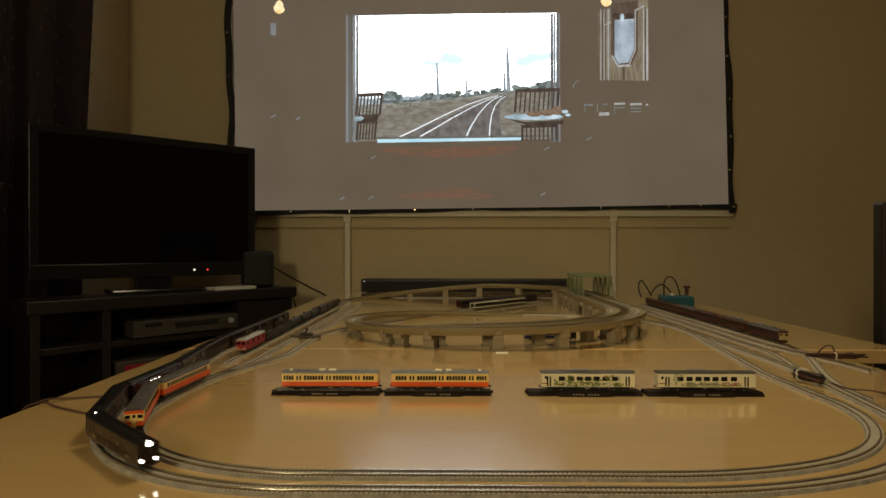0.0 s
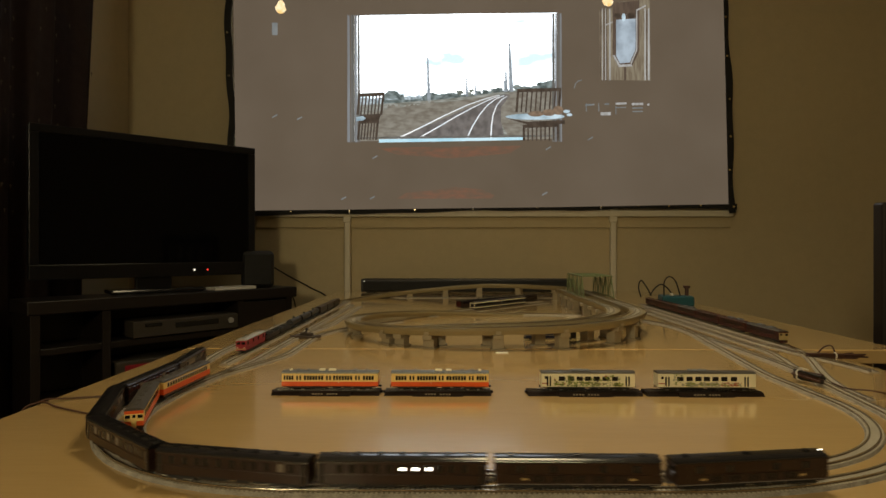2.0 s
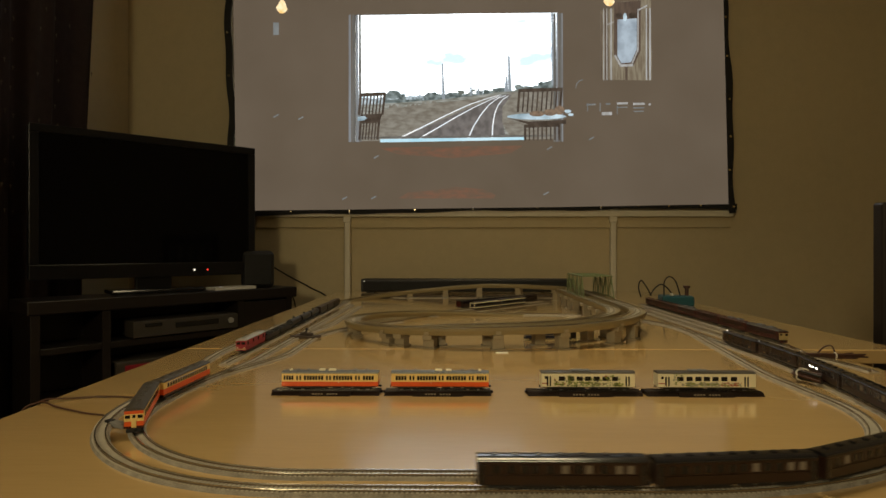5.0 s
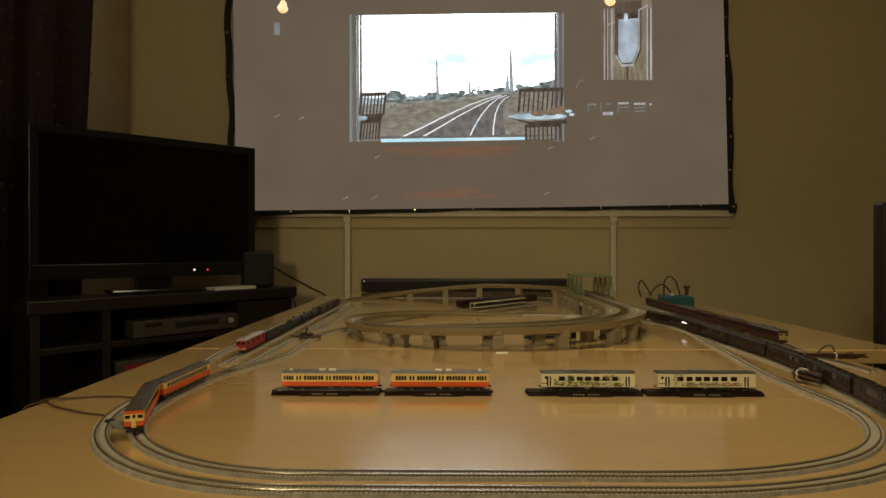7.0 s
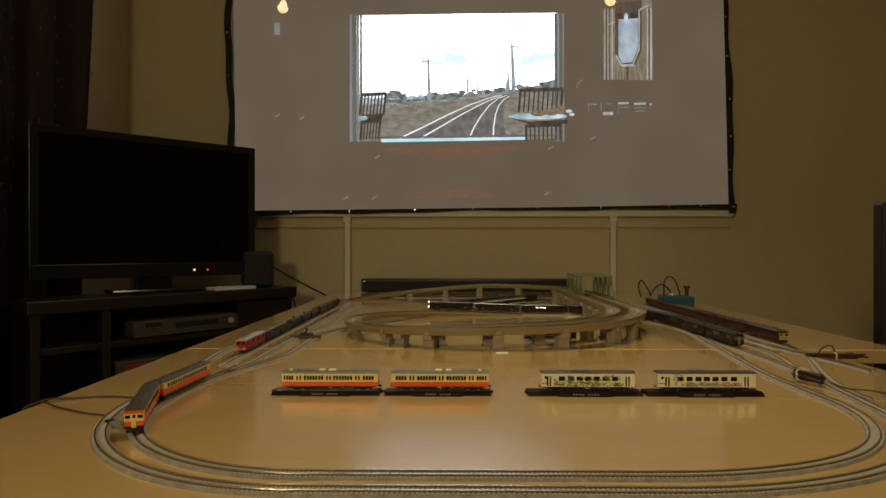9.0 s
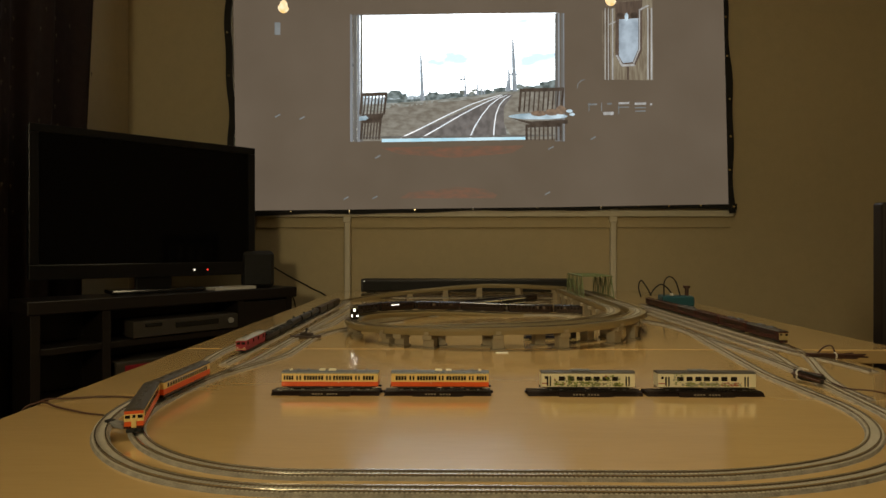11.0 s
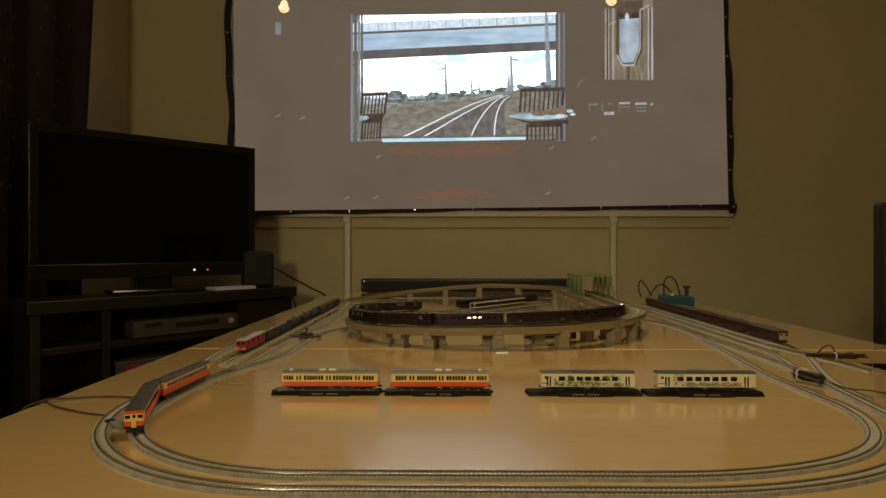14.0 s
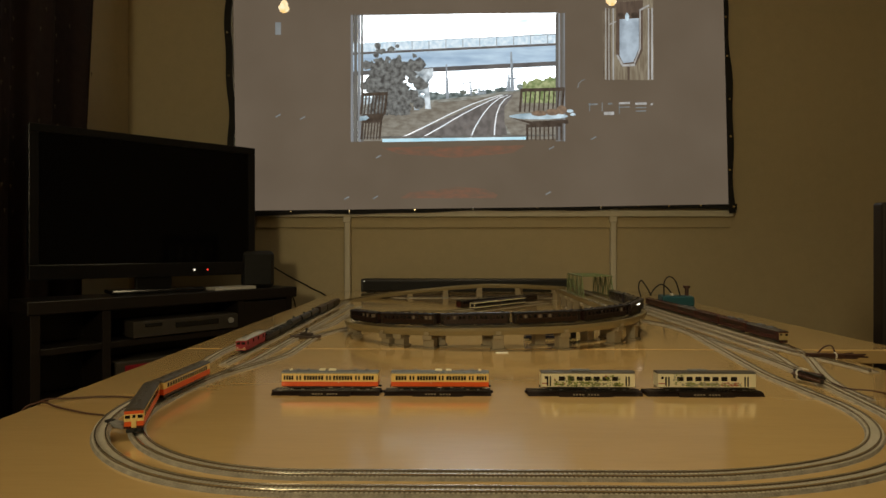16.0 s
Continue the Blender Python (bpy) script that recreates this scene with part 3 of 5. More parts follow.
# trains stored inside the spiral
for k in range(3):
    c = railcar("coach", "dark maroon model coach stored inside the spiral", "model coach", "stored maroon train", 0.1365, M_BROWN, M_BROWN, M_ROOF, M_GLASS,
                [(-0.05 + 0.0091 * j, 0.003) for j in range(12)], vents=5, m=stand_on(STORE_A, 0.175 + 0.0683 + k * 0.1405, flip=True))
    if k == 0:
        part("front_panel", boxes(((0.0678, -0.0092, 0.0060), (0.0690, 0.0092, 0.0225), 0.0004)), M_MAROON, c, "dark red front")
for k in range(2):
    c = railcar("railcar", "dark green model railcar with cream lining stored on a siding", "model railcar", "stored green train", 0.1365, M_BLACK, M_BLACK, M_BROWNROOF, M_GLASS,
                [(-0.05 + 0.0091 * j, 0.003) for j in range(12)], vents=3, m=stand_on(STORE_B, 0.185 + 0.0683 + k * 0.1405, flip=True))
    part("upper_lining", boxes(((-0.0685, -0.0097, 0.0215), (0.0685, 0.0097, 0.0245), 0.0004)), M_IVORY, c, "cream lining under the roof")
    part("lower_lining", boxes(((-0.0685, -0.0097, 0.0075), (0.0685, 0.0097, 0.0098), 0.0004)), M_IVORY, c, "cream lining along the sill")
    if k == 0:
        for y in (-0.0085, 0.0085):
            part("front_pillar", boxes(((0.0675, y - 0.001, 0.0078), (0.0692, y + 0.001, 0.0240), 0.0003)), M_IVORY, c)

# blue wagon under the viaduct
w = thing("wagon", pose(0.218, 1.315, TOP, 0, 0, 2), "navy blue model wagon standing under the viaduct", "model wagon")
part("wagon_body", boxes(((-0.055, -0.010, 0.006), (0.030, 0.010, 0.0215), 0.001)), M_NAVY, w)
part("wagon_frame", boxes(((-0.057, -0.008, 0.0035), (0.057, 0.008, 0.0062), 0.0005)), M_UNDER, w)
part("wagon_end", boxes(((0.034, -0.009, 0.0062), (0.056, 0.009, 0.020), 0.002)), M_UNDER, w)
part("stripe", boxes(((-0.0552, -0.0104, 0.0105), (0.0302, 0.0104, 0.0118))), M_SILVER, w)
for x in (-0.034, 0.034):
    bogie(w, x, -0.0002)


# ---- display cars on their stands ----
def display_stand(x0, x1, y, label):
    st = thing("display_stand", pose(0, 0, TOP), label, "display stand", "display stands")
    bm = bmesh.new()
    prism(bm, [(y - 0.0165, 0.0), (y + 0.0165, 0.0), (y + 0.012, 0.0045), (y - 0.012, 0.0045)], x0, x1)
    part("base", bm, M_STAND, st)
    xm, xw = (x0 + x1) / 2, (x1 - x0) * 0.235
    bm = bmesh.new()
    prism(bm, [(y - 0.0205, 0.0), (y - 0.012, 0.0), (y - 0.012, 0.0054), (y - 0.0165, 0.0054)], xm - xw, xm + xw)
    part("name_plate", bm, M_STAND, st)
    for k in range(9):
        if k == 4:
            continue
        u = xm - 0.016 + k * 0.0040
        part("print_bar", boxes(((u - 0.0013, y - 0.0196, 0.0020), (u + 0.0013, y - 0.0176, 0.0036))), M_LETTER, st)
    for side in (-0.0045, 0.0045):
        part("rail", boxes(((x0 + 0.003, y + side - 0.0005, 0.0045), (x1 - 0.003, y + side + 0.0005, 0.0056))), M_RAIL, st)
    for e, x in ((-1, x0), (1, x1)):
        part("joiner", boxes(((min(x, x + e * 0.003), y - 0.002, 0.001), (max(x, x + e * 0.003), y + 0.002, 0.004))), M_STAND, st)
    return st


YD = 0.828
K = (YD - 0.0093) / 1060


def span(a, b):
    return (a - 797) * K, (b - 797) * K


DISPLAY = [((497, 669), (481, 672)), ((692, 865), (681, 869)), ((958, 1123), (934, 1134)), ((1163, 1335), (1142, 1346))]
for n, (car, st) in enumerate(DISPLAY):
    x0, x1 = span(*st)
    display_stand(x0, x1, YD, "black plastic display stand under a model railcar")
    a, b = span(*car)
    L = (b - a)
    m = pose((a + b) / 2, YD, TOP + 0.0056)
    if n < 2:
        f = -1 if n else 1
        xs = [x0 / 172 - 0.5 for x0 in (5.5, 10.5, 15, 19.5, 28, 33.5, 42, 47, 52, 57, 62, 67.5, 72.5, 81, 86.5, 94, 99, 104, 109, 114, 119, 124, 132.5, 138, 147, 152, 157, 162)]
        wide = [1.5, 1.9, 1.9, 1.9, 1.5, 1.5] + [2.0] * 7 + [1.5, 1.5] + [2.0] * 7 + [1.5, 1.5] + [2.0] * 4
        c = railcar("railcar", "orange and cream model railcar on a display stand", "model railcar", "orange display pair", L, M_ORANGE, M_CREAM, M_GREYROOF, M_GLASS,
                    [(f * x * L, w_ / 172 * L) for x, w_ in zip(xs, wide)], waist=0.0118, eaves=0.0230, rise=0.0026, vents=0, sill=0.0024, head=0.0030, m=m)
        part("lining", boxes(((-L / 2 - 0.0001, -0.0094, 0.0231), (L / 2 + 0.0001, 0.0094, 0.0240))), M_IVORY, c)
        for x, w_, mat in ((-0.012, 0.004, M_IVORY), (0.002, 0.005, M_IVORY), (-0.045, 0.0018, M_GREYROOF), (-0.031, 0.0018, M_GREYROOF), (0.034, 0.0018, M_GREYROOF), (0.050, 0.0018, M_GREYROOF), (-0.055, 0.0018, M_IVORY)):
            part("ventilator", boxes(((f * x - w_, -0.003, 0.0255), (f * x + w_, 0.003, 0.0277), 0.0006)), mat, c)
        part("emblem", boxes(((f * 0.012 - 0.0004, -0.0096, 0.0095), (f * 0.012 + 0.0004, -0.0090, 0.0118))), M_IVORY, c)
    else:
        c = railcar("railcar", "ivory model railcar with green plant pictures on a display stand" if n == 2 else "ivory model railcar with green and red pictures on a display stand", "model railcar", "decorated display pair",
                    L, M_IVORY, M_IVORY, M_BROWNROOF, M_GLASS, [(x, 0.0042) for x in (-0.036, -0.0235, -0.0115, 0.0, 0.0115, 0.0235, 0.0365)], waist=0.0122, eaves=0.0240, rise=0.0022, vents=0, sill=0.0016, head=0.0042,
                    doors=[(q * 0.0535 + d, 0.0011) for q in (-1, 1) for d in (-0.0019, 0.0019)], m=m, skirt=M_UNDER)
        part("cooling_unit", boxes(((-0.022, -0.005, 0.0262), (0.004, 0.005, 0.0277), 0.0006)), M_GREYROOF, c, "grey cooling unit on the roof")
        part("roof_edge", boxes(((-L / 2 - 0.0002, -0.0095, 0.0238), (L / 2 + 0.0002, 0.0095, 0.0248))), M_BROWNROOF, c)
        part("red_flash", boxes(((-L / 2 + 0.0006, -0.00945, 0.0098), (-L / 2 + 0.010, -0.0091, 0.0112))), M_FLOWER, c, "red stripe at the end")
        part("end_pane", boxes(((-L / 2 + 0.006 - 0.0016, -0.0095, 0.0165), (-L / 2 + 0.006 + 0.0016, -0.0091, 0.0200))), M_GLASS, c)
        rnd = random.Random(n)
        for j in range(190):
            x = rnd.uniform(-0.046, 0.047)
            if n == 2:
                tall = abs(x + 0.026) < 0.006 or abs(x - 0.028) < 0.006
                z = rnd.uniform(0.007, 0.021 if tall else 0.0122 if rnd.random() < 0.75 else 0.0195)
                mat = M_LEAF_A if rnd.random() < 0.62 else M_LEAF_B
                if rnd.random() < 0.07:
                    mat = M_FLOWER
            else:
                z = rnd.uniform(0.007, 0.0118)
                mat = M_FLOWER if x > 0.02 and rnd.random() < 0.5 else M_LEAF_A if rnd.random() < 0.5 else M_GREYPRINT
                if x < -0.03:
                    z, mat = rnd.uniform(0.007, 0.024), M_GREYPRINT if rnd.random() < 0.6 else M_LEAF_A
            bm = bmesh.new()
            r = rnd.uniform(0.0006, 0.0018)
            pts = [(x + r * rnd.uniform(0.5, 1.3) * math.cos(q * math.tau / 7), z + r * rnd.uniform(0.4, 1.0) * math.sin(q * math.tau / 7)) for q in range(7)]
            top = [bm.verts.new((u, -0.00962 - 0.000006 * j, max(0.0058, min(0.0243, v)))) for u, v in pts]
            low = [bm.verts.new((u, -0.00900, max(0.0058, min(0.0243, v)))) for u, v in pts]
            bm.faces.new(top)
            for q in range(7):
                bm.faces.new((top[q], low[q], low[(q + 1) % 7], top[(q + 1) % 7]))
            bmesh.ops.recalc_face_normals(bm, faces=bm.faces)
            part("plant_print", bm, mat, c)

# ---- truss bridge on the viaduct ----
M_TRUSS = material("pale_green_truss", (0.17, 0.21, 0.10), 0.5, vary=0.1)
br = thing("truss_bridge", pose(0, 0, TOP), "pale green model truss bridge on the viaduct", "model bridge")
BX0, BX1, BY0, BY1, BZ0, BZ1 = 0.401, 0.490, 1.80, 2.06, 0.050, 0.117
for x in (BX0, BX1):
    part("bottom_chord", boxes(((x - 0.0022, BY0, BZ0), (x + 0.0022, BY1, BZ0 + 0.005), 0.0004)), M_TRUSS, br)
    part("top_chord", boxes(((x - 0.0022, BY0 + 0.02, BZ1 - 0.004), (x + 0.0022, BY1 - 0.02, BZ1), 0.0004)), M_TRUSS, br)
    n = 8
    for k in range(n):
        y0, y1 = BY0 + (BY1 - BY0) * k / n, BY0 + (BY1 - BY0) * (k + 1) / n
        za, zb = (BZ0 + 0.003, BZ1 - 0.002) if k % 2 == 0 else (BZ1 - 0.002, BZ0 + 0.003)
        bm = bmesh.new()
        rod(bm, (x, y0, za), (x, y1, zb), 0.0017, 6)
        part("diagonal", bm, M_TRUSS, br)
        bm = bmesh.new()
        rod(bm, (x, y1, BZ0 + 0.003), (x, y1, BZ1 - 0.002), 0.0012, 6)
        part("vertical", bm, M_TRUSS, br)
for k in range(9):
    y = BY0 + 0.02 + (BY1 - BY0 - 0.04) * k / 8
    part("cross_beam", boxes(((BX0, y - 0.0014, BZ1 - 0.003), (BX1, y + 0.0014, BZ1 - 0.0005), 0.0003)), M_TRUSS, br)
part("top_lattice", boxes(((BX0 + 0.001, BY0 + 0.022, BZ1 - 0.0034), (BX0 + 0.030, BY1 - 0.022, BZ1 - 0.0031)), ((BX0 + 0.038, BY0 + 0.022, BZ1 - 0.0034), (BX1 - 0.001, BY1 - 0.022, BZ1 - 0.0031))), M_TRUSS, br)

# ---- small things on the table ----
M_TEAL = material("teal_plastic", (0.012, 0.075, 0.10), 0.35, vary=0.08)
M_CABLE = material("black_cable", (0.012, 0.011, 0.010), 0.5)
M_BROWNCABLE = material("brown_cable", (0.06, 0.025, 0.015), 0.5)
M_PAPER = material("white_paper", (0.78, 0.76, 0.70), 0.7, vary=0.03)
M_WHITE = material("white_plastic", (0.62, 0.60, 0.55), 0.5, vary=0.03)
M_POINT = material("dark_point_motor", (0.05, 0.035, 0.025), 0.6)

pc = thing("power_controller", pose(0.742, 1.98, TOP, 0, 0, -8), "teal model train controller with a dark knob", "controller")
part("case", boxes(((-0.050, -0.040, 0.012), (0.050, 0.040, 0.046), 0.006)), M_TEAL, pc)
part("base", boxes(((-0.051, -0.041, 0.0), (0.051, 0.041, 0.013), 0.002)), M_BLACK, pc)
bm = bmesh.new()
rod(bm, (0.034, 0, 0.045), (0.034, 0, 0.070), 0.006, 14)
rod(bm, (0.034, 0, 0.070), (0.034, 0, 0.078), 0.011, 16)
part("knob", bm, M_BROWNCABLE, pc, "dark red knob")
part("switch", boxes(((-0.018, -0.02, 0.0455), (-0.010, 0.005, 0.052), 0.001)), M_WHITE, pc)
for pts in ([(0.628, 1.98, 0.04), (0.620, 1.98, 0.072), (0.628, 1.98, 0.095), (0.645, 1.98, 0.075), (0.662, 1.98, 0.045)],
            [(0.660, 1.99, 0.044), (0.678, 1.99, 0.070), (0.697, 1.99, 0.081), (0.717, 1.99, 0.070), (0.734, 1.985, 0.045)],
            [(0.700, 1.97, 0.045), (0.701, 1.97, 0.090), (0.717, 1.97, 0.108), (0.738, 1.97, 0.092), (0.753, 1.97, 0.045)]):
    bm = bmesh.new()
    tube(bm, [Vector((0, 0, TOP)) + p for p in curve_points(pts)], 0.0022)
    tagged(part("cable", bm, M_CABLE, smooth=True), "black cable looping over the train controller", "cable", "controller cables")

bd = thing("cable_bundle", pose(0.695, 1.10, TOP, 0, 0, -6), "folded brown cable bundle with a white tie", "cable")
for k in range(9):
    dy, dz = (k % 3 - 1) * 0.0032, 0.0016 + (k // 3) * 0.0028
    bm = bmesh.new()
    tube(bm, curve_points([(-0.042, dy, dz), (-0.015, dy * 1.1, dz + 0.0006), (0.015, dy, dz), (0.040 + 0.006 * (k % 4), dy * 2.2, dz + 0.001 * (k % 3))], 6), 0.0015, 6)
    part("strand", bm, M_BROWNCABLE, bd, smooth=True)
bm = bmesh.new()
tube(bm, [(0.006, 0.006 * math.cos(a * math.tau / 16), 0.0048 + 0.0055 * math.sin(a * math.tau / 16)) for a in range(17)], 0.0013, 6)
part("tie", bm, M_WHITE, bd, "white tie")
bm = bmesh.new()
tube(bm, [Vector((0, 0, TOP)) + p for p in curve_points([(0.690, 1.232, 0.004), (0.672, 1.16, 0.002), (0.676, 1.12, 0.003), (0.690, 1.115, 0.018), (0.701, 1.11, 0.021), (0.705, 1.105, 0.008)])], 0.0015, 6)
tagged(part("cable", bm, M_BROWNCABLE, smooth=True), "thin brown cable from the siding to the bundle", "cable")

rl = thing("cable_coil", pose(0.528, 0.890, TOP + 0.003, 0, 0, 112), "short dark coil of cable with a white twist tie", "cable")
for k in range(10):
    a = k * math.tau / 10
    bm = bmesh.new()
    r = 0.0055 if k % 2 else 0.0032
    tube(bm, curve_points([(-0.022, r * math.cos(a), 0.0085 + r * math.sin(a)), (0.0, r * 1.05 * math.cos(a + 0.4), 0.0085 + r * 1.05 * math.sin(a + 0.4)), (0.022, r * math.cos(a + 0.7), 0.0085 + r * math.sin(a + 0.7))], 6), 0.0020, 6)
    part("strand", bm, M_CABLE if k % 3 else M_BROWNCABLE, rl, smooth=True)
bm = bmesh.new()
tube(bm, [(0.012 + 0.002 * math.sin(a), 0.0080 * math.cos(a * math.tau / 16), 0.0088 + 0.0080 * math.sin(a * math.tau / 16)) for a in range(17)], 0.0012, 6)
tube(bm, curve_points([(0.012, 0.004, 0.0172), (0.006, 0.008, 0.0200), (-0.004, 0.004, 0.0185)]), 0.0010, 6)
part("tie", bm, M_WHITE, rl, "white twist tie")
bm = bmesh.new()
tube(bm, [Vector((0, 0, TOP)) + p for p in curve_points([(0.545, 0.862, 0.008), (0.553, 0.842, 0.005), (0.572, 0.822, 0.0065), (0.598, 0.816, 0.002)])], 0.0012, 6)
tagged(part("cable", bm, M_BROWNCABLE, smooth=True), "thin brown feeder cable beside the loop", "cable")

pm = thing("point_motor", pose(-0.323, 1.335, TOP, 0, 0, -20), "dark brown model point lever base between tracks", "point lever")
part("plate", boxes(((-0.030, -0.016, 0), (0.030, 0.016, 0.006), 0.001)), M_POINT, pm)
part("lever_box", boxes(((-0.012, -0.006, 0.006), (0.016, 0.006, 0.012), 0.001)), M_POINT, pm)
bm = bmesh.new()
rod(bm, (0.0, 0, 0.011), (0.002, 0, 0.020), 0.0016, 8)
rod(bm, (0.002, 0, 0.018), (0.002, 0, 0.023), 0.0032, 10)
part("lever", bm, M_BLACK, pm)

fp = thing("track_feeder", pose(-0.372, 0.668, TOP, 0, 0, -25), "small grey track feeder clip between the loops", "track feeder")
part("clip", boxes(((-0.012, -0.006, 0), (0.014, 0.006, 0.005), 0.001)), M_GREY, fp)
part("plug", boxes(((-0.020, -0.004, 0.001), (-0.011, 0.004, 0.006), 0.001)), M_BLACK, fp)
for pts in ([(-0.418, 0.79, 0.001), (-0.46, 0.795, 0.001), (-0.50, 0.785, 0.001), (-0.530, 0.765, 0.001), (-0.552, 0.755, -0.03), (-0.555, 0.75, -0.2)],
            [(-0.412, 0.706, 0.001), (-0.44, 0.715, 0.001), (-0.49, 0.74, 0.0012), (-0.528, 0.762, 0.0012), (-0.555, 0.765, -0.03), (-0.56, 0.765, -0.2)]):
    bm = bmesh.new()
    tube(bm, [Vector((0, 0, TOP + 0.0012)) + p for p in curve_points(pts)], 0.0013, 6)
    tagged(part("cable", bm, M_BROWNCABLE, smooth=True), "thin brown feeder cable hanging over the table edge", "cable", "feeder cables")
tagged(part("paper_slip", boxes(((0.087, 1.138, TOP + 0.0002), (0.111, 1.154, TOP + 0.0012), 0.0003)), M_PAPER), "small white paper slip on the table", "paper slip")

sb = thing("soundbar", pose(0, 0, TOP), "long black soundbar on the table against the wall", "soundbar")
part("cabinet", boxes(((-0.405, 2.70, 0.004), (0.56, 2.78, 0.062), 0.006)), M_BLACK, sb)
part("grille", boxes(((-0.395, 2.697, 0.010), (0.55, 2.702, 0.052), 0.002)), M_SCREEN_EDGE, sb)
part("status_light", boxes(((-0.389, 2.695, 0.051), (-0.3868, 2.698, 0.0532))), glow("white_led", (1, 0.95, 0.8), 3.0), sb, "tiny white status light")
for x in (-0.36, 0.5):
    part("foot", boxes(((x - 0.02, 2.72, 0), (x + 0.02, 2.76, 0.005))), M_BLACK, sb)

# ---- wall trunking behind the screen ----
WU = 2.9 / 1060


def wx(a):
    return (a - 797) * WU


def wz(b):
    return EYE - (b - 440) * WU


tr = thing("wall_rail", pose(0, 0, 0), "cream painted wooden rail across the wall", "wall rail", kind="structure")
part("rail_face", boxes(((wx(452), 2.906, wz(403)), (wx(1292), 2.9185, wz(384)), 0.002)), M_WALL, tr)
part("rail_cap", boxes(((wx(452), 2.880, wz(384)), (wx(1292), 2.9185, wz(373)), 0.003)), M_WHITE_PIPE, tr)
for x in (615, 1084):
    pp = thing("wall_post", pose(0, 0, 0), "cream painted post carrying the wall rail", "wall post", "wall posts")
    part("post", boxes(((wx(x) - 0.014, 2.885, 0), (wx(x) + 0.014, 2.915, wz(392)), 0.005)), M_WHITE_PIPE, pp)
    part("bracket", boxes(((wx(x) - 0.020, 2.882, wz(394)), (wx(x) + 0.016, 2.916, wz(370)), 0.003)), M_WHITE_PIPE, pp)

# ---- projection screen ----
ps = thing("projection_screen", pose(0, 0, 0), "white cloth projection screen with a black border, hung from eyelets", "projection screen")
SY = 2.878


def screen_x(side, z):
    """The side edges hang with a slight slant and waver."""
    k = (z - wz(368)) / (wz(0) - wz(368))
    if side < 0:
        return wx(414) + (wx(408) - wx(414)) * k + 0.006 * math.sin(z * 9.0) + 0.004 * math.sin(z * 21.0)
    return wx(1286.5) + (wx(1274) - wx(1286.5)) * k + 0.005 * math.sin(z * 8.0 + 1) + 0.004 * math.sin(z * 19.0)


def screen_low(x):
    k = (x - wx(412)) / (wx(1292) - wx(412))
    return wz(378.0 - 19 * k + 6.5 * k ** 3) + 0.003 * math.sin(x * 7.5 + 0.6) + 0.002 * math.sin(x * 17)


ZTOP = min(wz(-128), CEIL - 0.04)
bm = bmesh.new()
nx, nz = 40, 26
grid = []
for j in range(nz + 1):
    row = []
    for i in range(nx + 1):
        u, v = i / nx, j / nz
        x0 = wx(412) + (wx(1292) - wx(412)) * u
        z = screen_low(x0) + (ZTOP - screen_low(x0)) * v
        x = screen_x(-1, z) * (1 - u) + screen_x(1, z) * u
        row.append(bm.verts.new((x, SY + 0.0015 * math.sin(x * 6 + z * 4), z)))
    grid.append(row)
for r0, r1 in zip(grid, grid[1:]):
    for i in range(nx):
        bm.faces.new((r0[i], r0[i + 1], r1[i + 1], r1[i]))
bmesh.ops.solidify(bm, geom=bm.faces[:], thickness=-0.001)
part("cloth", bm, M_SCREEN_CLOTH, ps, smooth=True)


def border(points, w=0.016):
    bm = bmesh.new()
    rows = []
    pts = [Vector(p) for p in points]
    for i, p in enumerate(pts):
        d = (pts[min(i + 1, len(pts) - 1)] - pts[max(0, i - 1)]).normalized()
        n = Vector((-d.z, 0, d.x))
        rows.append([bm.verts.new(p + n * a + Vector((0, y, 0))) for a, y in ((-w, 0), (w, 0), (w, -0.0035), (-w, -0.0035))])
    for r0, r1 in zip(rows, rows[1:]):
        for i in range(4):
            bm.faces.new((r0[i], r0[(i + 1) % 4], r1[(i + 1) % 4], r1[i]))
    bm.faces.new(rows[0])
    bm.faces.new(rows[-1][::-1])
    bmesh.ops.recalc_face_normals(bm, faces=bm.faces)
    part("border", bm, M_SCREEN_EDGE, ps, "black webbing border")


zs = [screen_low(wx(412)) + (ZTOP - screen_low(wx(412))) * k / 30 for k in range(31)]
border([(screen_x(-1, z) - 0.004, SY - 0.003, z) for z in zs])
border([(screen_x(1, z) + 0.004, SY - 0.003, z) for z in zs])
xs = [wx(412) + (wx(1296) - wx(412)) * k / 50 for k in range(51)]
border([(x, SY - 0.006, screen_low(x)) for x in xs], 0.0145)
border([(x, SY - 0.006, ZTOP) for x in xs], 0.0115)
M_EYELET = material("brass_eyelet", (0.75, 0.66, 0.45), 0.25, 1.0)
spots = [(x, screen_low(x)) for x in (wx(517), wx(620), wx(735), wx(837), wx(949), wx(1060), wx(1125), wx(1178), wx(1233), wx(1290))]
spots += [(screen_x(-1, wz(v)) - 0.004, wz(v)) for v in (-20, 60, 136)] + [(screen_x(1, wz(v)) + 0.004, wz(v)) for v in (37, 105, 180, 245, 303)]
for x, z in spots:
    bm = bmesh.new()
    rod(bm, (x, SY - 0.0085, z), (x, SY - 0.012, z), 0.0052, 14)
    rod(bm, (x, SY - 0.012, z), (x, SY - 0.0128, z), 0.0036, 14)
    part("eyelet", bm, M_EYELET, ps, "brass eyelet")
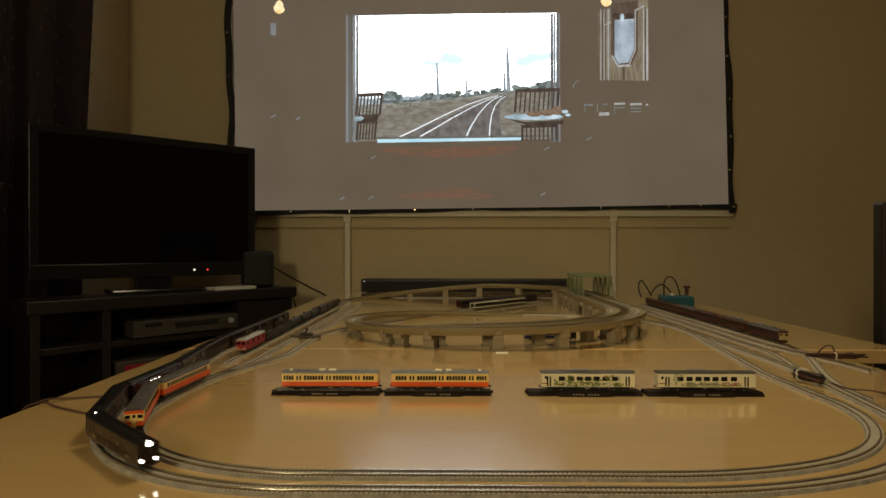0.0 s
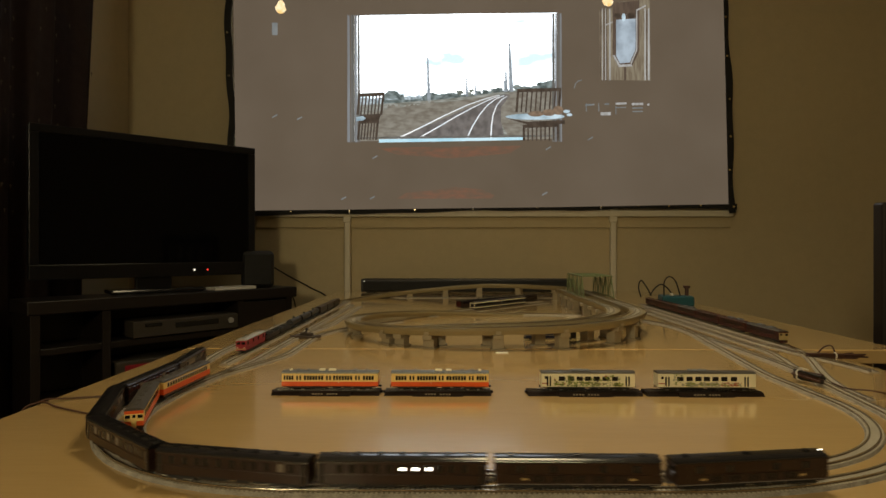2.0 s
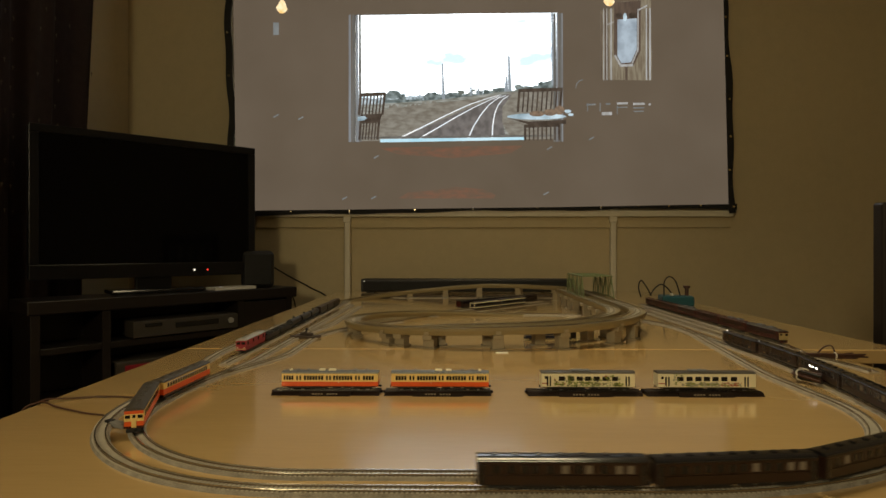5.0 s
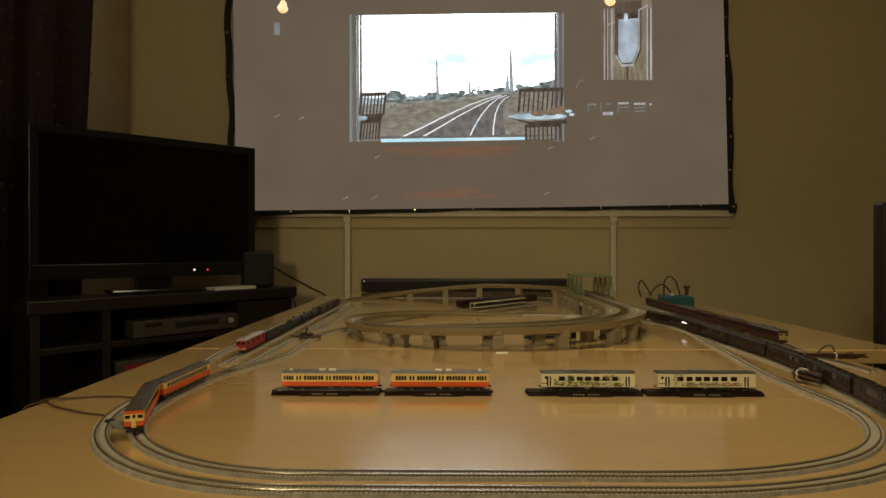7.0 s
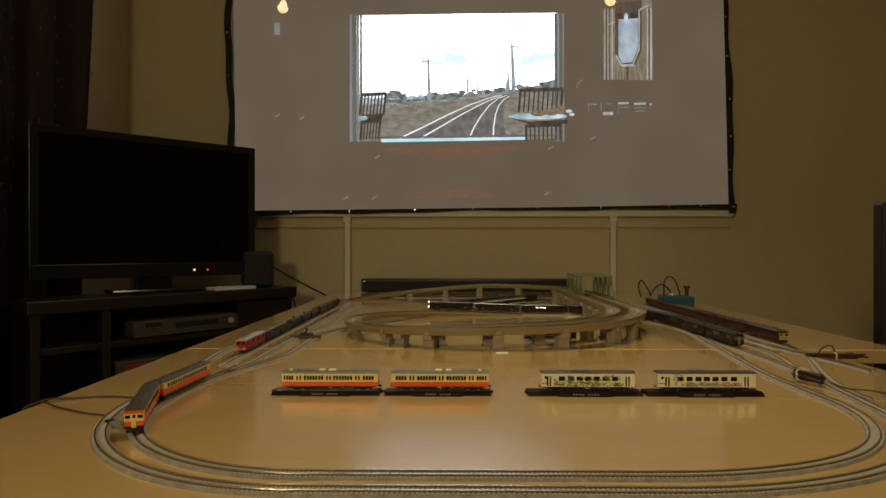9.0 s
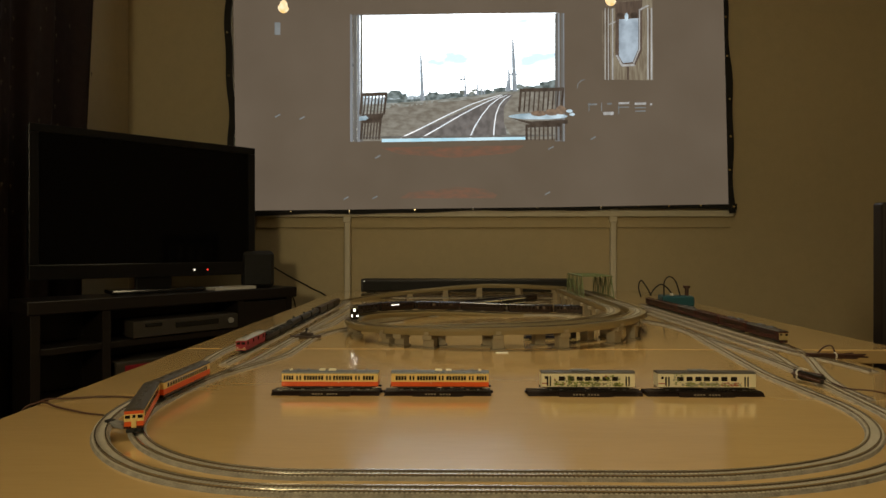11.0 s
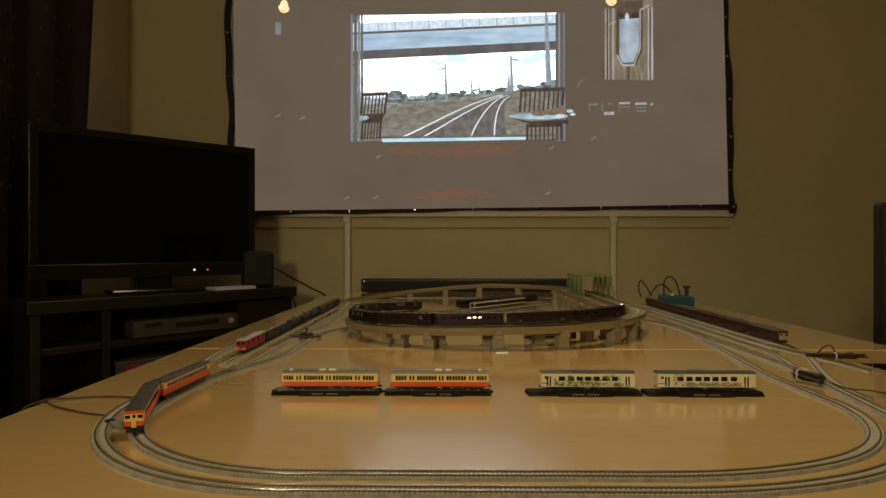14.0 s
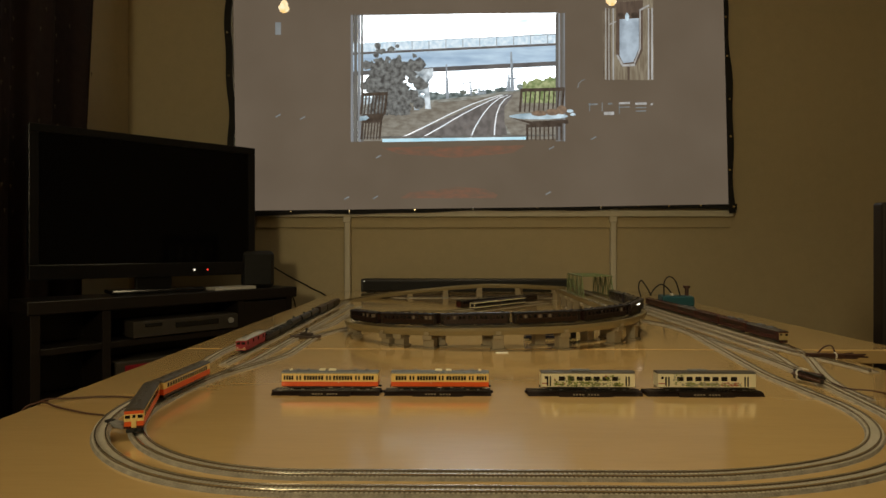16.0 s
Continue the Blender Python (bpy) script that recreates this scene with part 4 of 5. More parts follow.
for x in (wx(620), wx(837), wx(1060)):
    bm = bmesh.new()
    z = screen_low(x)
    tube(bm, [(x, SY - 0.013, z), (x + 0.003, SY - 0.016, z + 0.012), (x - 0.003, SY - 0.013, z + 0.004), (x, SY - 0.012, z - 0.016)], 0.0022, 6)
    part("tie_cord", bm, M_WHITE, ps)


# ---- the film thrown on the screen: flat layers of light ----
def film_light(name, c1, c2, scale, strength=1.0, stretch=(1, 1, 1), lo=0.35, hi=0.65):
    """Projected light with two tones."""
    m = bpy.data.materials.new(name)
    m.use_nodes = True
    n, link = m.node_tree.nodes, m.node_tree.links.new
    b = n["Principled BSDF"]
    b.inputs["Base Color"].default_value = (0.03, 0.03, 0.03, 1)
    b.inputs["Roughness"].default_value = 0.9
    tc, mp, tx, ramp = n.new("ShaderNodeTexCoord"), n.new("ShaderNodeMapping"), n.new("ShaderNodeTexNoise"), n.new("ShaderNodeValToRGB")
    mp.inputs["Scale"].default_value = stretch
    tx.inputs["Scale"].default_value, tx.inputs["Detail"].default_value = scale, 5
    ramp.color_ramp.elements[0].position, ramp.color_ramp.elements[1].position = lo, hi
    ramp.color_ramp.elements[0].color, ramp.color_ramp.elements[1].color = (*c1, 1), (*c2, 1)
    link(tc.outputs["Object"], mp.inputs[0])
    link(mp.outputs[0], tx.inputs["Vector"])
    link(tx.outputs[0], ramp.inputs[0])
    link(ramp.outputs[0], b.inputs["Emission Color"])
    b.inputs["Emission Strength"].default_value = strength
    return m


F_SKY = film_light("film_sky", (0.142, 0.176, 0.20), (0.75, 0.79, 0.81), 3, 5.6, (1, 1, 2.0), 0.36, 0.64)
F_HILL = film_light("film_hill", (0.07, 0.09, 0.085), (0.24, 0.29, 0.29), 40, 1.0, lo=0.4, hi=0.62)
F_BUSHES = film_light("film_grey_green_trees", (0.12, 0.13, 0.11), (0.30, 0.33, 0.29), 40, 1.0, lo=0.4, hi=0.62)
F_TOWN = film_light("film_town", (0.20, 0.25, 0.27), (0.62, 0.72, 0.78), 60, 1.0)
F_GRASS = film_light("film_grass", (0.165, 0.145, 0.115), (0.27, 0.255, 0.215), 26, 1.0, (1, 1, 2.5))
F_FIELD = film_light("film_field", (0.15, 0.15, 0.12), (0.36, 0.37, 0.34), 18, 1.0, (1, 1, 5))
F_BED = film_light("film_ballast", (0.11, 0.10, 0.095), (0.19, 0.175, 0.165), 34, 1.0)
F_RAIL = film_light("film_rail", (0.78, 0.86, 0.92), (1.0, 1.0, 1.0), 20, 1.0)
F_POLE = film_light("film_pole", (0.22, 0.25, 0.28), (0.34, 0.39, 0.43), 30, 1.0)
F_FRAME = film_light("film_window_frame", (0.10, 0.095, 0.085), (0.17, 0.165, 0.15), 30, 1.0, (1, 1, 0.1))
F_FRAME_LIT = film_light("film_frame_lit", (0.26, 0.28, 0.29), (0.45, 0.48, 0.50), 30, 1.0, (1, 1, 0.1))
F_SILL = film_light("film_sill", (0.42, 0.72, 0.85), (0.62, 0.85, 0.94), 10, 1.0, (1, 1, 0.1))
F_CHAIR = film_light("film_chair", (0.045, 0.032, 0.024), (0.08, 0.06, 0.045), 40, 1.0)
F_TABLE = film_light("film_table", (0.22, 0.32, 0.38), (0.60, 0.74, 0.82), 12, 1.0)
F_FOOD = film_light("film_bread", (0.15, 0.105, 0.075), (0.26, 0.18, 0.12), 60, 1.0)
F_LAMP = film_light("film_lamp", (1.0, 0.62, 0.22), (1.0, 0.85, 0.55), 40, 1.1)
F_PANEL = film_light("film_door_glass", (0.15, 0.165, 0.165), (0.22, 0.23, 0.225), 14, 1.0)
F_RED_GLOW = film_light("film_red_glow", (0.125, 0.086, 0.058), (0.20, 0.090, 0.055), 42, 1.0, (0.6, 1, 2), 0.35, 0.75)
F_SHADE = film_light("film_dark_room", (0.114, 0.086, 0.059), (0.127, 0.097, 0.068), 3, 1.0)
F_BEAM = film_light("film_girder", (0.32, 0.45, 0.60), (0.52, 0.67, 0.80), 14, 1.0, (0.4, 1, 2))
F_UNDER = film_light("film_girder_underside", (0.09, 0.085, 0.085), (0.14, 0.13, 0.125), 14, 1.0)
F_FENCE = film_light("film_bridge_fence", (0.50, 0.66, 0.78), (0.80, 0.90, 0.96), 50, 1.0)
F_PIER = film_light("film_concrete_pier", (0.16, 0.20, 0.22), (0.75, 0.83, 0.88), 22, 1.0)
F_TREE = film_light("film_tree", (0.055, 0.052, 0.05), (0.22, 0.23, 0.22), 50, 1.0)
F_BUSH = film_light("film_bush", (0.14, 0.20, 0.07), (0.42, 0.46, 0.24), 50, 1.0)

FILM_Y = SY - 0.0145
U = (FILM_Y - 0.012) / 1060              # one step of the film's raster, on the screen
FILM_X, FILM_Z = (640 - 797) * U, EYE - (28 - 440) * U


def fx(a):
    return (a - 640) * U


def fz(b):
    return -(b - 28) * U


film = thing("projected_picture", pose(FILM_X, FILM_Y, FILM_Z), "projected film of a railway seen through a cafe window", "projected picture")


def sheet(name, outline, mat, layer, parent=None, label="", m=None):
    """A thin piece of the picture; outline in raster steps; higher layers lie nearer to the room."""
    bm = bmesh.new()
    y = -0.0012 * layer
    front = [bm.verts.new((fx(a), y, fz(b))) for a, b in outline]
    back = [bm.verts.new((v.co.x, y + 0.0006, v.co.z)) for v in front]
    n = len(front)
    f = bm.faces.new(front)
    f.normal_update()
    bm.faces.new(back[::-1])
    for i in range(n):
        bm.faces.new((front[i], back[i], back[(i + 1) % n], front[(i + 1) % n]))
    bmesh.ops.recalc_face_normals(bm, faces=bm.faces)
    return part(name, bm, mat, parent or film, label, m)


def strip(name, line, w, mat, layer):
    """A band along a line; w: half widths at its two ends."""
    n = len(line)
    left, right = [], []
    for i, (a, b) in enumerate(line):
        a0, b0 = line[max(0, i - 1)]
        a1, b1 = line[min(n - 1, i + 1)]
        d = math.hypot(a1 - a0, b1 - b0)
        h = w[0] + (w[1] - w[0]) * i / (n - 1)
        left.append((a - (b1 - b0) / d * h, b + (a1 - a0) / d * h))
        right.append((a + (b1 - b0) / d * h, b - (a1 - a0) / d * h))
    return sheet(name, left + right[::-1], mat, layer)


rnd = random.Random(4)
sheet("sky", [(628, 20), (990, 20), (990, 256), (628, 256)], F_SKY, 0)


def ridge(x0, x1, base, top, rough, step=4):
    pts = [(x0, base)]
    x = x0
    while x < x1:
        k = (x - x0) / (x1 - x0)
        pts.append((x, top(k) + rnd.uniform(-rough, rough)))
        x += step
    return pts + [(x1, base)]


sheet("far_town", ridge(628, 990, 190, lambda k: 174 - 12 * k, 1.6), F_TOWN, 1)
sheet("far_wood", ridge(676, 990, 192, lambda k: 170 - 15 * k + 5 * math.sin(k * 9) ** 2, 2), F_HILL, 2)
for a, b, w in ((686, 172, 7), (699, 171, 5), (722, 172, 9), (738, 170, 6), (750, 172, 8), (762, 173, 5)):
    sheet("far_house", [(a - w, b + 4), (a - w, b), (a, b - 3), (a + w, b), (a + w, b + 4)], F_TOWN, 2.6)
for q in range(46):
    k = rnd.random()
    a, b, r = 800 + 185 * k, 165 - 17 * k + rnd.uniform(-2, 8), rnd.uniform(4, 8)
    sheet("tree_clump", [(a + r * rnd.uniform(0.7, 1.2) * math.cos(v * math.tau / 9), b + 0.6 * r * rnd.uniform(0.6, 1.2) * math.sin(v * math.tau / 9)) for v in range(9)], F_HILL if q % 3 else F_BUSHES, 2.8 + 0.004 * q)
# trees of the middle distance
for a, b, r in ((690, 168, 14), (705, 170, 9), (760, 172, 16), (775, 174, 10), (968, 152, 16), (955, 158, 12)):
    sheet("tree_clump", [(a + r * rnd.uniform(0.7, 1.2) * math.cos(q * math.tau / 15), b + 0.6 * r * rnd.uniform(0.6, 1.2) * math.sin(q * math.tau / 15)) for q in range(15)], F_HILL, 3)
# ground in front of all that recedes
sheet("field", [(628, 186), (700, 182), (780, 176), (850, 168), (886, 163), (990, 160), (990, 256), (628, 256)], F_FIELD, 6)
sheet("grass_bank", [(628, 205), (690, 192), (760, 183), (820, 177), (866, 170), (880, 168), (870, 178), (790, 212), (700, 250), (628, 256)], F_GRASS, 7)
sheet("right_bank", [(890, 168), (905, 164), (990, 160), (990, 256), (905, 256), (882, 215), (884, 185)], F_GRASS, 7)
sheet("ballast", [(690, 252), (760, 220), (830, 190), (872, 172), (893, 167), (900, 170), (884, 190), (884, 215), (892, 252)], F_BED, 8)
sheet("tuft", ridge(676, 770, 214, lambda k: 190 - 9 * k, 5, 3), F_GRASS, 9)
strip("film_rail", [(702, 245), (742, 226), (784, 205), (826, 186), (858, 175), (880, 169)], (1.3, 0.45), F_RAIL, 10)
strip("film_rail", [(738, 245), (770, 227), (804, 207), (836, 190), (864, 177), (882, 170)], (1.3, 0.45), F_RAIL, 10)
strip("film_rail", [(824, 245), (833, 225), (846, 204), (860, 187), (876, 175), (890, 170)], (1.3, 0.5), F_RAIL, 10)
strip("film_rail", [(866, 245), (867, 225), (870, 204), (876, 188), (885, 177), (895, 171)], (1.3, 0.5), F_RAIL, 10)

# the dark room round the window hides what has passed by
# its emission holds projector black level and room light on the cloth
AT_SCREEN = pose(FILM_X, FILM_Y, FILM_Z)
for o in ([(410, -118), (624, -118), (624, 371), (417, 373)], [(985, -118), (1271, -118), (1277, 0), (1286, 362), (985, 367)],
          [(624, -118), (985, -118), (985, 24), (624, 27)], [(624, 250), (985, 247), (985, 367), (624, 371)]):
    sheet("dim_room_light", o, F_SHADE, 12, ps, "", AT_SCREEN)
for a, w, mat in ((612, 4, F_FRAME_LIT), (618, 5, F_FRAME), (625, 4, F_FRAME_LIT), (630, 4, F_FRAME), (974, 4, F_FRAME), (979, 3, F_FRAME_LIT), (984, 4, F_FRAME), (988, 2.2, F_FRAME_LIT)):
    sheet("window_bar", [(a, 26), (a + w, 26), (a + w + 1, 252), (a, 252)], F_FRAME if mat is F_FRAME else film_light("film_bar_light", (0.17, 0.17, 0.17), (0.30, 0.33, 0.36), 20, 1.0, (1, 1, 0.1)), 13)
sheet("window_head", [(606, 17), (994, 14), (994, 22), (606, 28)], F_SHADE, 13)
sheet("window_sill", [(668, 247), (922, 244), (922, 249), (668, 253)], F_SILL, 14)
sheet("sill_line", [(634, 243), (977, 240), (977, 243), (634, 246)], F_FRAME, 14)


def film_chair(x0, x1, y0, y1, slats, lean):
    sheet("chair_rail", [(x0 - 2, y0), (x1 + 2, y0 - 2), (x1 + 2, y0 + 4), (x0 - 2, y0 + 6)], F_CHAIR, 15)
    for k in range(slats + 1):
        a = x0 + (x1 - x0) * k / slats
        w = 2.0 if k in (0, slats) else 1.3
        sheet("chair_slat", [(a - w, y0 + 2), (a + w, y0 + 2), (a + w + lean, y1), (a - w + lean, y1)], F_CHAIR, 15)


film_chair(634, 676, 166, 204, 7, -4)
film_chair(634, 666, 214, 248, 6, -3)
film_chair(914, 988, 159, 200, 9, -3)
film_chair(924, 984, 222, 250, 8, 0)
sheet("chair_seat", [(634, 204), (672, 202), (668, 214), (634, 216)], F_CHAIR, 15)
sheet("cafe_table", [(892 + 52 * (1 + math.cos(q * math.tau / 24)), 208 + 5.5 * math.sin(q * math.tau / 24)) for q in range(24)], F_TABLE, 16)
sheet("cafe_table", [(628, 208), (640, 206), (645, 210), (640, 214), (628, 215)], F_TABLE, 16)
sheet("table_edge", [(893, 210), (930, 217), (996, 214), (996, 221), (930, 222)], F_CHAIR, 16)
for a, b, rx, ry in ((945, 203, 14, 5), (968, 201, 12, 6), (984, 197, 9, 8)):
    sheet("bread", [(a + rx * math.cos(q * math.tau / 14), b + ry * math.sin(q * math.tau / 14)) for q in range(14)], F_FOOD, 17)
for a, b, rx, ry in ((999, 199, 6, 3), (1004, 205, 5, 2.5)):
    sheet("dish", [(a + rx * math.cos(q * math.tau / 12), b + ry * math.sin(q * math.tau / 12)) for q in range(12)], F_TABLE, 17)
# hanging lamps, panelled door and table gleams inside the filmed room
for a, b in ((494, 12), (1072, 2)):
    sheet("lamp_shade", [(a + 10.5 * math.cos(q * math.tau / 16) * (1.0 if math.sin(q * math.tau / 16) > 0 else 0.7), b + 12 * math.sin(q * math.tau / 16)) for q in range(16)], F_LAMP, 14)
F_WOOD = film_light("film_door_wood", (0.16, 0.125, 0.085), (0.25, 0.215, 0.15), 34, 1.0, (4, 1, 0.5))
F_DARKWOOD = film_light("film_dark_moulding", (0.075, 0.052, 0.038), (0.115, 0.082, 0.06), 30, 1.0, (3, 1, 0.5))
F_PALE = film_light("film_pale_edge", (0.30, 0.29, 0.27), (0.44, 0.44, 0.43), 30, 1.0, (3, 1, 0.4))
F_DOORGLASS = film_light("film_door_pane", (0.25, 0.30, 0.35), (0.42, 0.50, 0.57), 16, 1.0)
sheet("door_leaf", [(1057, 22), (1076, 19), (1092, 6), (1145, 2), (1147, 145), (1058, 143)], F_WOOD, 13)
for a, w in ((1058, 1.6), (1064, 2.2), (1069, 1.5), (1139, 1.6)):
    sheet("door_groove", [(a, 20), (a + w, 20), (a + w, 144), (a, 144)], F_DARKWOOD, 14)
for a, w in ((1061.5, 1.2), (1067, 1.2), (1074, 2.2), (1136, 2.0), (1142, 2.6)):
    sheet("door_edge_light", [(a, 18), (a + w, 18), (a + w + 0.5, 144), (a, 144)], F_PALE, 14)
sheet("door_moulding", [(1080, 8), (1127, 4), (1127, 92), (1114, 120), (1091, 121), (1080, 101)], F_DARKWOOD, 15)
sheet("moulding_light", [(1080, 101), (1083, 100), (1093, 117), (1113, 116), (1114, 120), (1091, 121)], F_PALE, 16)
sheet("moulding_light", [(1121, 20), (1123, 20), (1123, 91), (1113, 116), (1111, 114), (1121, 90)], F_PALE, 16)
sheet("door_glass", [(1086, 38), (1120, 36), (1120, 90), (1110, 113), (1093, 115), (1086, 102)], F_DOORGLASS, 16)
sheet("door_rail_light", [(1068, 46), (1080, 41), (1080, 43), (1068, 48)], F_PALE, 16)
sheet("door_rail_light", [(1122, 20), (1138, 12), (1138, 15), (1122, 23)], F_PALE, 16)
sheet("door_split", [(1100, 121), (1104, 121), (1104, 144), (1100, 144)], F_DARKWOOD, 15)
for a, b, r in ((1088, 31, 6), (1112, 31, 6.5)):
    sheet("wall_lamp_shade", [(a + r * math.cos(q * math.tau / 12), b + r * 0.85 * math.sin(q * math.tau / 12)) for q in range(12)], F_CHAIR, 17)
sheet("wall_lamp", [(1099 + 3.5 * math.cos(q * math.tau / 12), 34 + 7 * math.sin(q * math.tau / 12)) for q in range(12)], F_TABLE, 17.5)
for a, b, w, h in ((1040, 187, 8, 1.2), (1070, 186, 4, 1.2), (1095, 185, 9.5, 1.6), (1095, 192, 9, 0.7), (1124, 186, 10, 1.8), (1124, 193, 9.5, 0.8), (1124, 199, 9, 0.8), (1068, 203, 9, 2.6), (1143, 187, 2, 1.5)):
    sheet("table_gleam", [(a - w, b - h), (a + w, b - h - 0.4), (a + w, b + h), (a - w, b + h + 0.4)], F_PALE if h > 1.4 else F_PANEL, 13)
for a, b in ((1034, 190), (1056, 190), (1086, 195)):
    sheet("chair_gleam", [(a - 0.7, b - 6), (a + 0.7, b - 6), (a + 0.7, b + 9), (a - 0.7, b + 9)], F_PANEL, 13)
for a, b in ((482, 205), (526, 209), (660, 278), (604, 351), (960, 343), (966, 263), (1040, 246), (655, 350)):
    sheet("glint", [(a - 4, b + 2), (a + 5, b - 3), (a + 6, b - 1), (a - 3, b + 4)], F_PANEL, 13)
strip("chair_back_gleam", [(1013, 158), (1015, 150), (1020, 145), (1026, 143)], (0.7, 0.7), F_PANEL, 13)
sheet("picture_frame", [(478, 40), (488, 40), (488, 62), (478, 62)], F_PANEL, 13)
# reddish glow in the filmed room, drawn as two flat patches
sheet("red_glow_patch", [(700, 352), (716, 342), (760, 338), (800, 332), (850, 336), (872, 346), (868, 352)], F_RED_GLOW, 13)
sheet("red_glow_patch", [(664, 262), (920, 259), (900, 272), (800, 281), (700, 274)], F_RED_GLOW, 13)


# what recedes along the line: masts, the road bridge, its pier and trees
def mast(name, w, height, arm):
    o = sheet(name, [(640 - w * 0.35, 28), (640 + w * 0.35, 28), (640 + w * 1.35, 28 + height), (640 - w * 1.35, 28 + height)], F_POLE, 0)
    if arm:
        bm_arm = sheet("mast_arm", [(640, 34), (640 + arm, 36), (640 + arm, 38), (640, 37)], F_POLE, 0, o)
        bm_arm.location = (0, -0.0002, 0)
    return o


RIGHT_TIMES = (-4.0, -1.8, 0.45, 2.65, 5.05, 7.45, 9.6, 11.7, 13.95)
LEFT_TIMES = (-3.8, -1.5, 0.9, 3.4, 5.65, 7.95, 10.15, 12.35, 14.3)
RIGHT_WAY = [(-0.25, 1000, 0), (0.05, 957, 2), (0.3, 928, 8), (0.55, 916, 18), (0.85, 906, 38), (1.05, 902, 52), (1.55, 899, 76), (2.05, 896, 93), (2.6, 895, 106), (3.5, 893, 124), (5.0, 891, 140), (9.0, 889, 154)]
LEFT_WAY = [(-0.3, 600, 44), (0.1, 667, 60), (0.35, 697, 74), (0.6, 720, 86), (1.1, 754, 102), (1.6, 778, 113), (2.1, 795, 121), (2.6, 807, 128), (3.5, 823, 138), (5.0, 836, 148), (9.0, 850, 160)]


def way_at(way, tau):
    if tau <= way[0][0]:
        return way[0][1:]
    for a, b in zip(way, way[1:]):
        if tau <= b[0]:
            k = (tau - a[0]) / (b[0] - a[0])
            return a[1] + (b[1] - a[1]) * k, a[2] + (b[2] - a[2]) * k
    return way[-1][1:]


MASTS = [(mast("mast", 4.2, 150, 15 if n in (5, 7) else 0), t0, RIGHT_WAY, 5.0 - 0.05 * n, -2.2) for n, t0 in enumerate(RIGHT_TIMES)]
MASTS += [(mast("mast", 3.3, 120, -14 if n in (5, 7) else 0), t0, LEFT_WAY, 4.2 - 0.05 * n, -2.0) for n, t0 in enumerate(LEFT_TIMES)]

bridge = sheet("girder", [(440, 8), (1180, -24), (1180, 4), (440, 38)], F_BEAM, 0, label="grey blue road bridge girder")
underside = sheet("girder_underside", [(440, -20), (1180, -52), (1180, 4), (440, 38)], F_UNDER, 0, bridge)
UNDER_WAY = [(0.0, 60), (12.9, 60), (13.2, 39), (13.5, 21), (13.8, 17), (14.1, 15), (14.7, 11), (16.0, 8)]
sheet("bridge_fence", [(440, -12), (1180, -42), (1180, -26), (440, 5)], F_FENCE, 0, bridge)
sheet("bridge_ledge", [(440, 4), (1180, -27), (1180, -23), (440, 8)], F_UNDER, 0.2, bridge)
for k in range(24):
    a = 450 + k * 30
    sheet("fence_post", [(a, -13 - 0.041 * (a - 440)), (a + 1.2, -13 - 0.041 * (a - 440)), (a + 1.2, 6 - 0.042 * (a - 440)), (a, 6 - 0.042 * (a - 440))], F_POLE, 0.3, bridge)
BRIDGE_WAY = [(0.0, 0, -90), (12.6, 0, -85), (12.75, 0, -70), (12.9, 0, -32), (13.2, 0, 10), (13.5, 0, 38), (13.8, 0, 52), (14.1, 0, 64), (14.4, 0, 72), (14.7, 0, 78), (15.0, 0, 84), (15.4, 0, 90), (16.0, 0, 96)]
bpier = sheet("bridge_pier", [(640, 124), (672, 122), (672, 136), (664, 146), (668, 194), (658, 194), (656, 166), (650, 166), (648, 196), (638, 196), (642, 148), (636, 136)], F_PIER, 0)
PIER_WAY = [(0.0, -60), (14.1, -60), (14.4, -12), (14.7, 8), (15.0, 34), (15.2, 44), (15.4, 55), (16.0, 86)]
tree = new("roadside_tree")
tree.parent = film
for q in range(150):
    a = 640 + rnd.gauss(0, 20)
    b = max(74 + 0.5 * abs(a - 632), min(196, 146 + rnd.gauss(0, 32)))
    r = rnd.uniform(3.5, 8) if b < 112 else rnd.uniform(7, 15)
    sheet("leaf_clump", [(a + r * rnd.uniform(0.5, 1.2) * math.cos(v * math.tau / 9), b + r * rnd.uniform(0.4, 1.1) * math.sin(v * math.tau / 9)) for v in range(9)], F_TREE, 0.004 * q, tree)
TREE_WAY = [(0.0, -80), (14.9, -80), (15.2, 10), (15.4, 22), (15.6, 31), (15.8, 39), (16.0, 47)]
bush = sheet("bush", ridge(640, 720, 66, lambda k: 30 - 16 * k, 4), F_BUSH, 0)
BUSH_WAY = [(0.0, 1010), (14.3, 1010), (14.6, 958), (15.0, 936), (15.5, 922), (16.0, 916)]


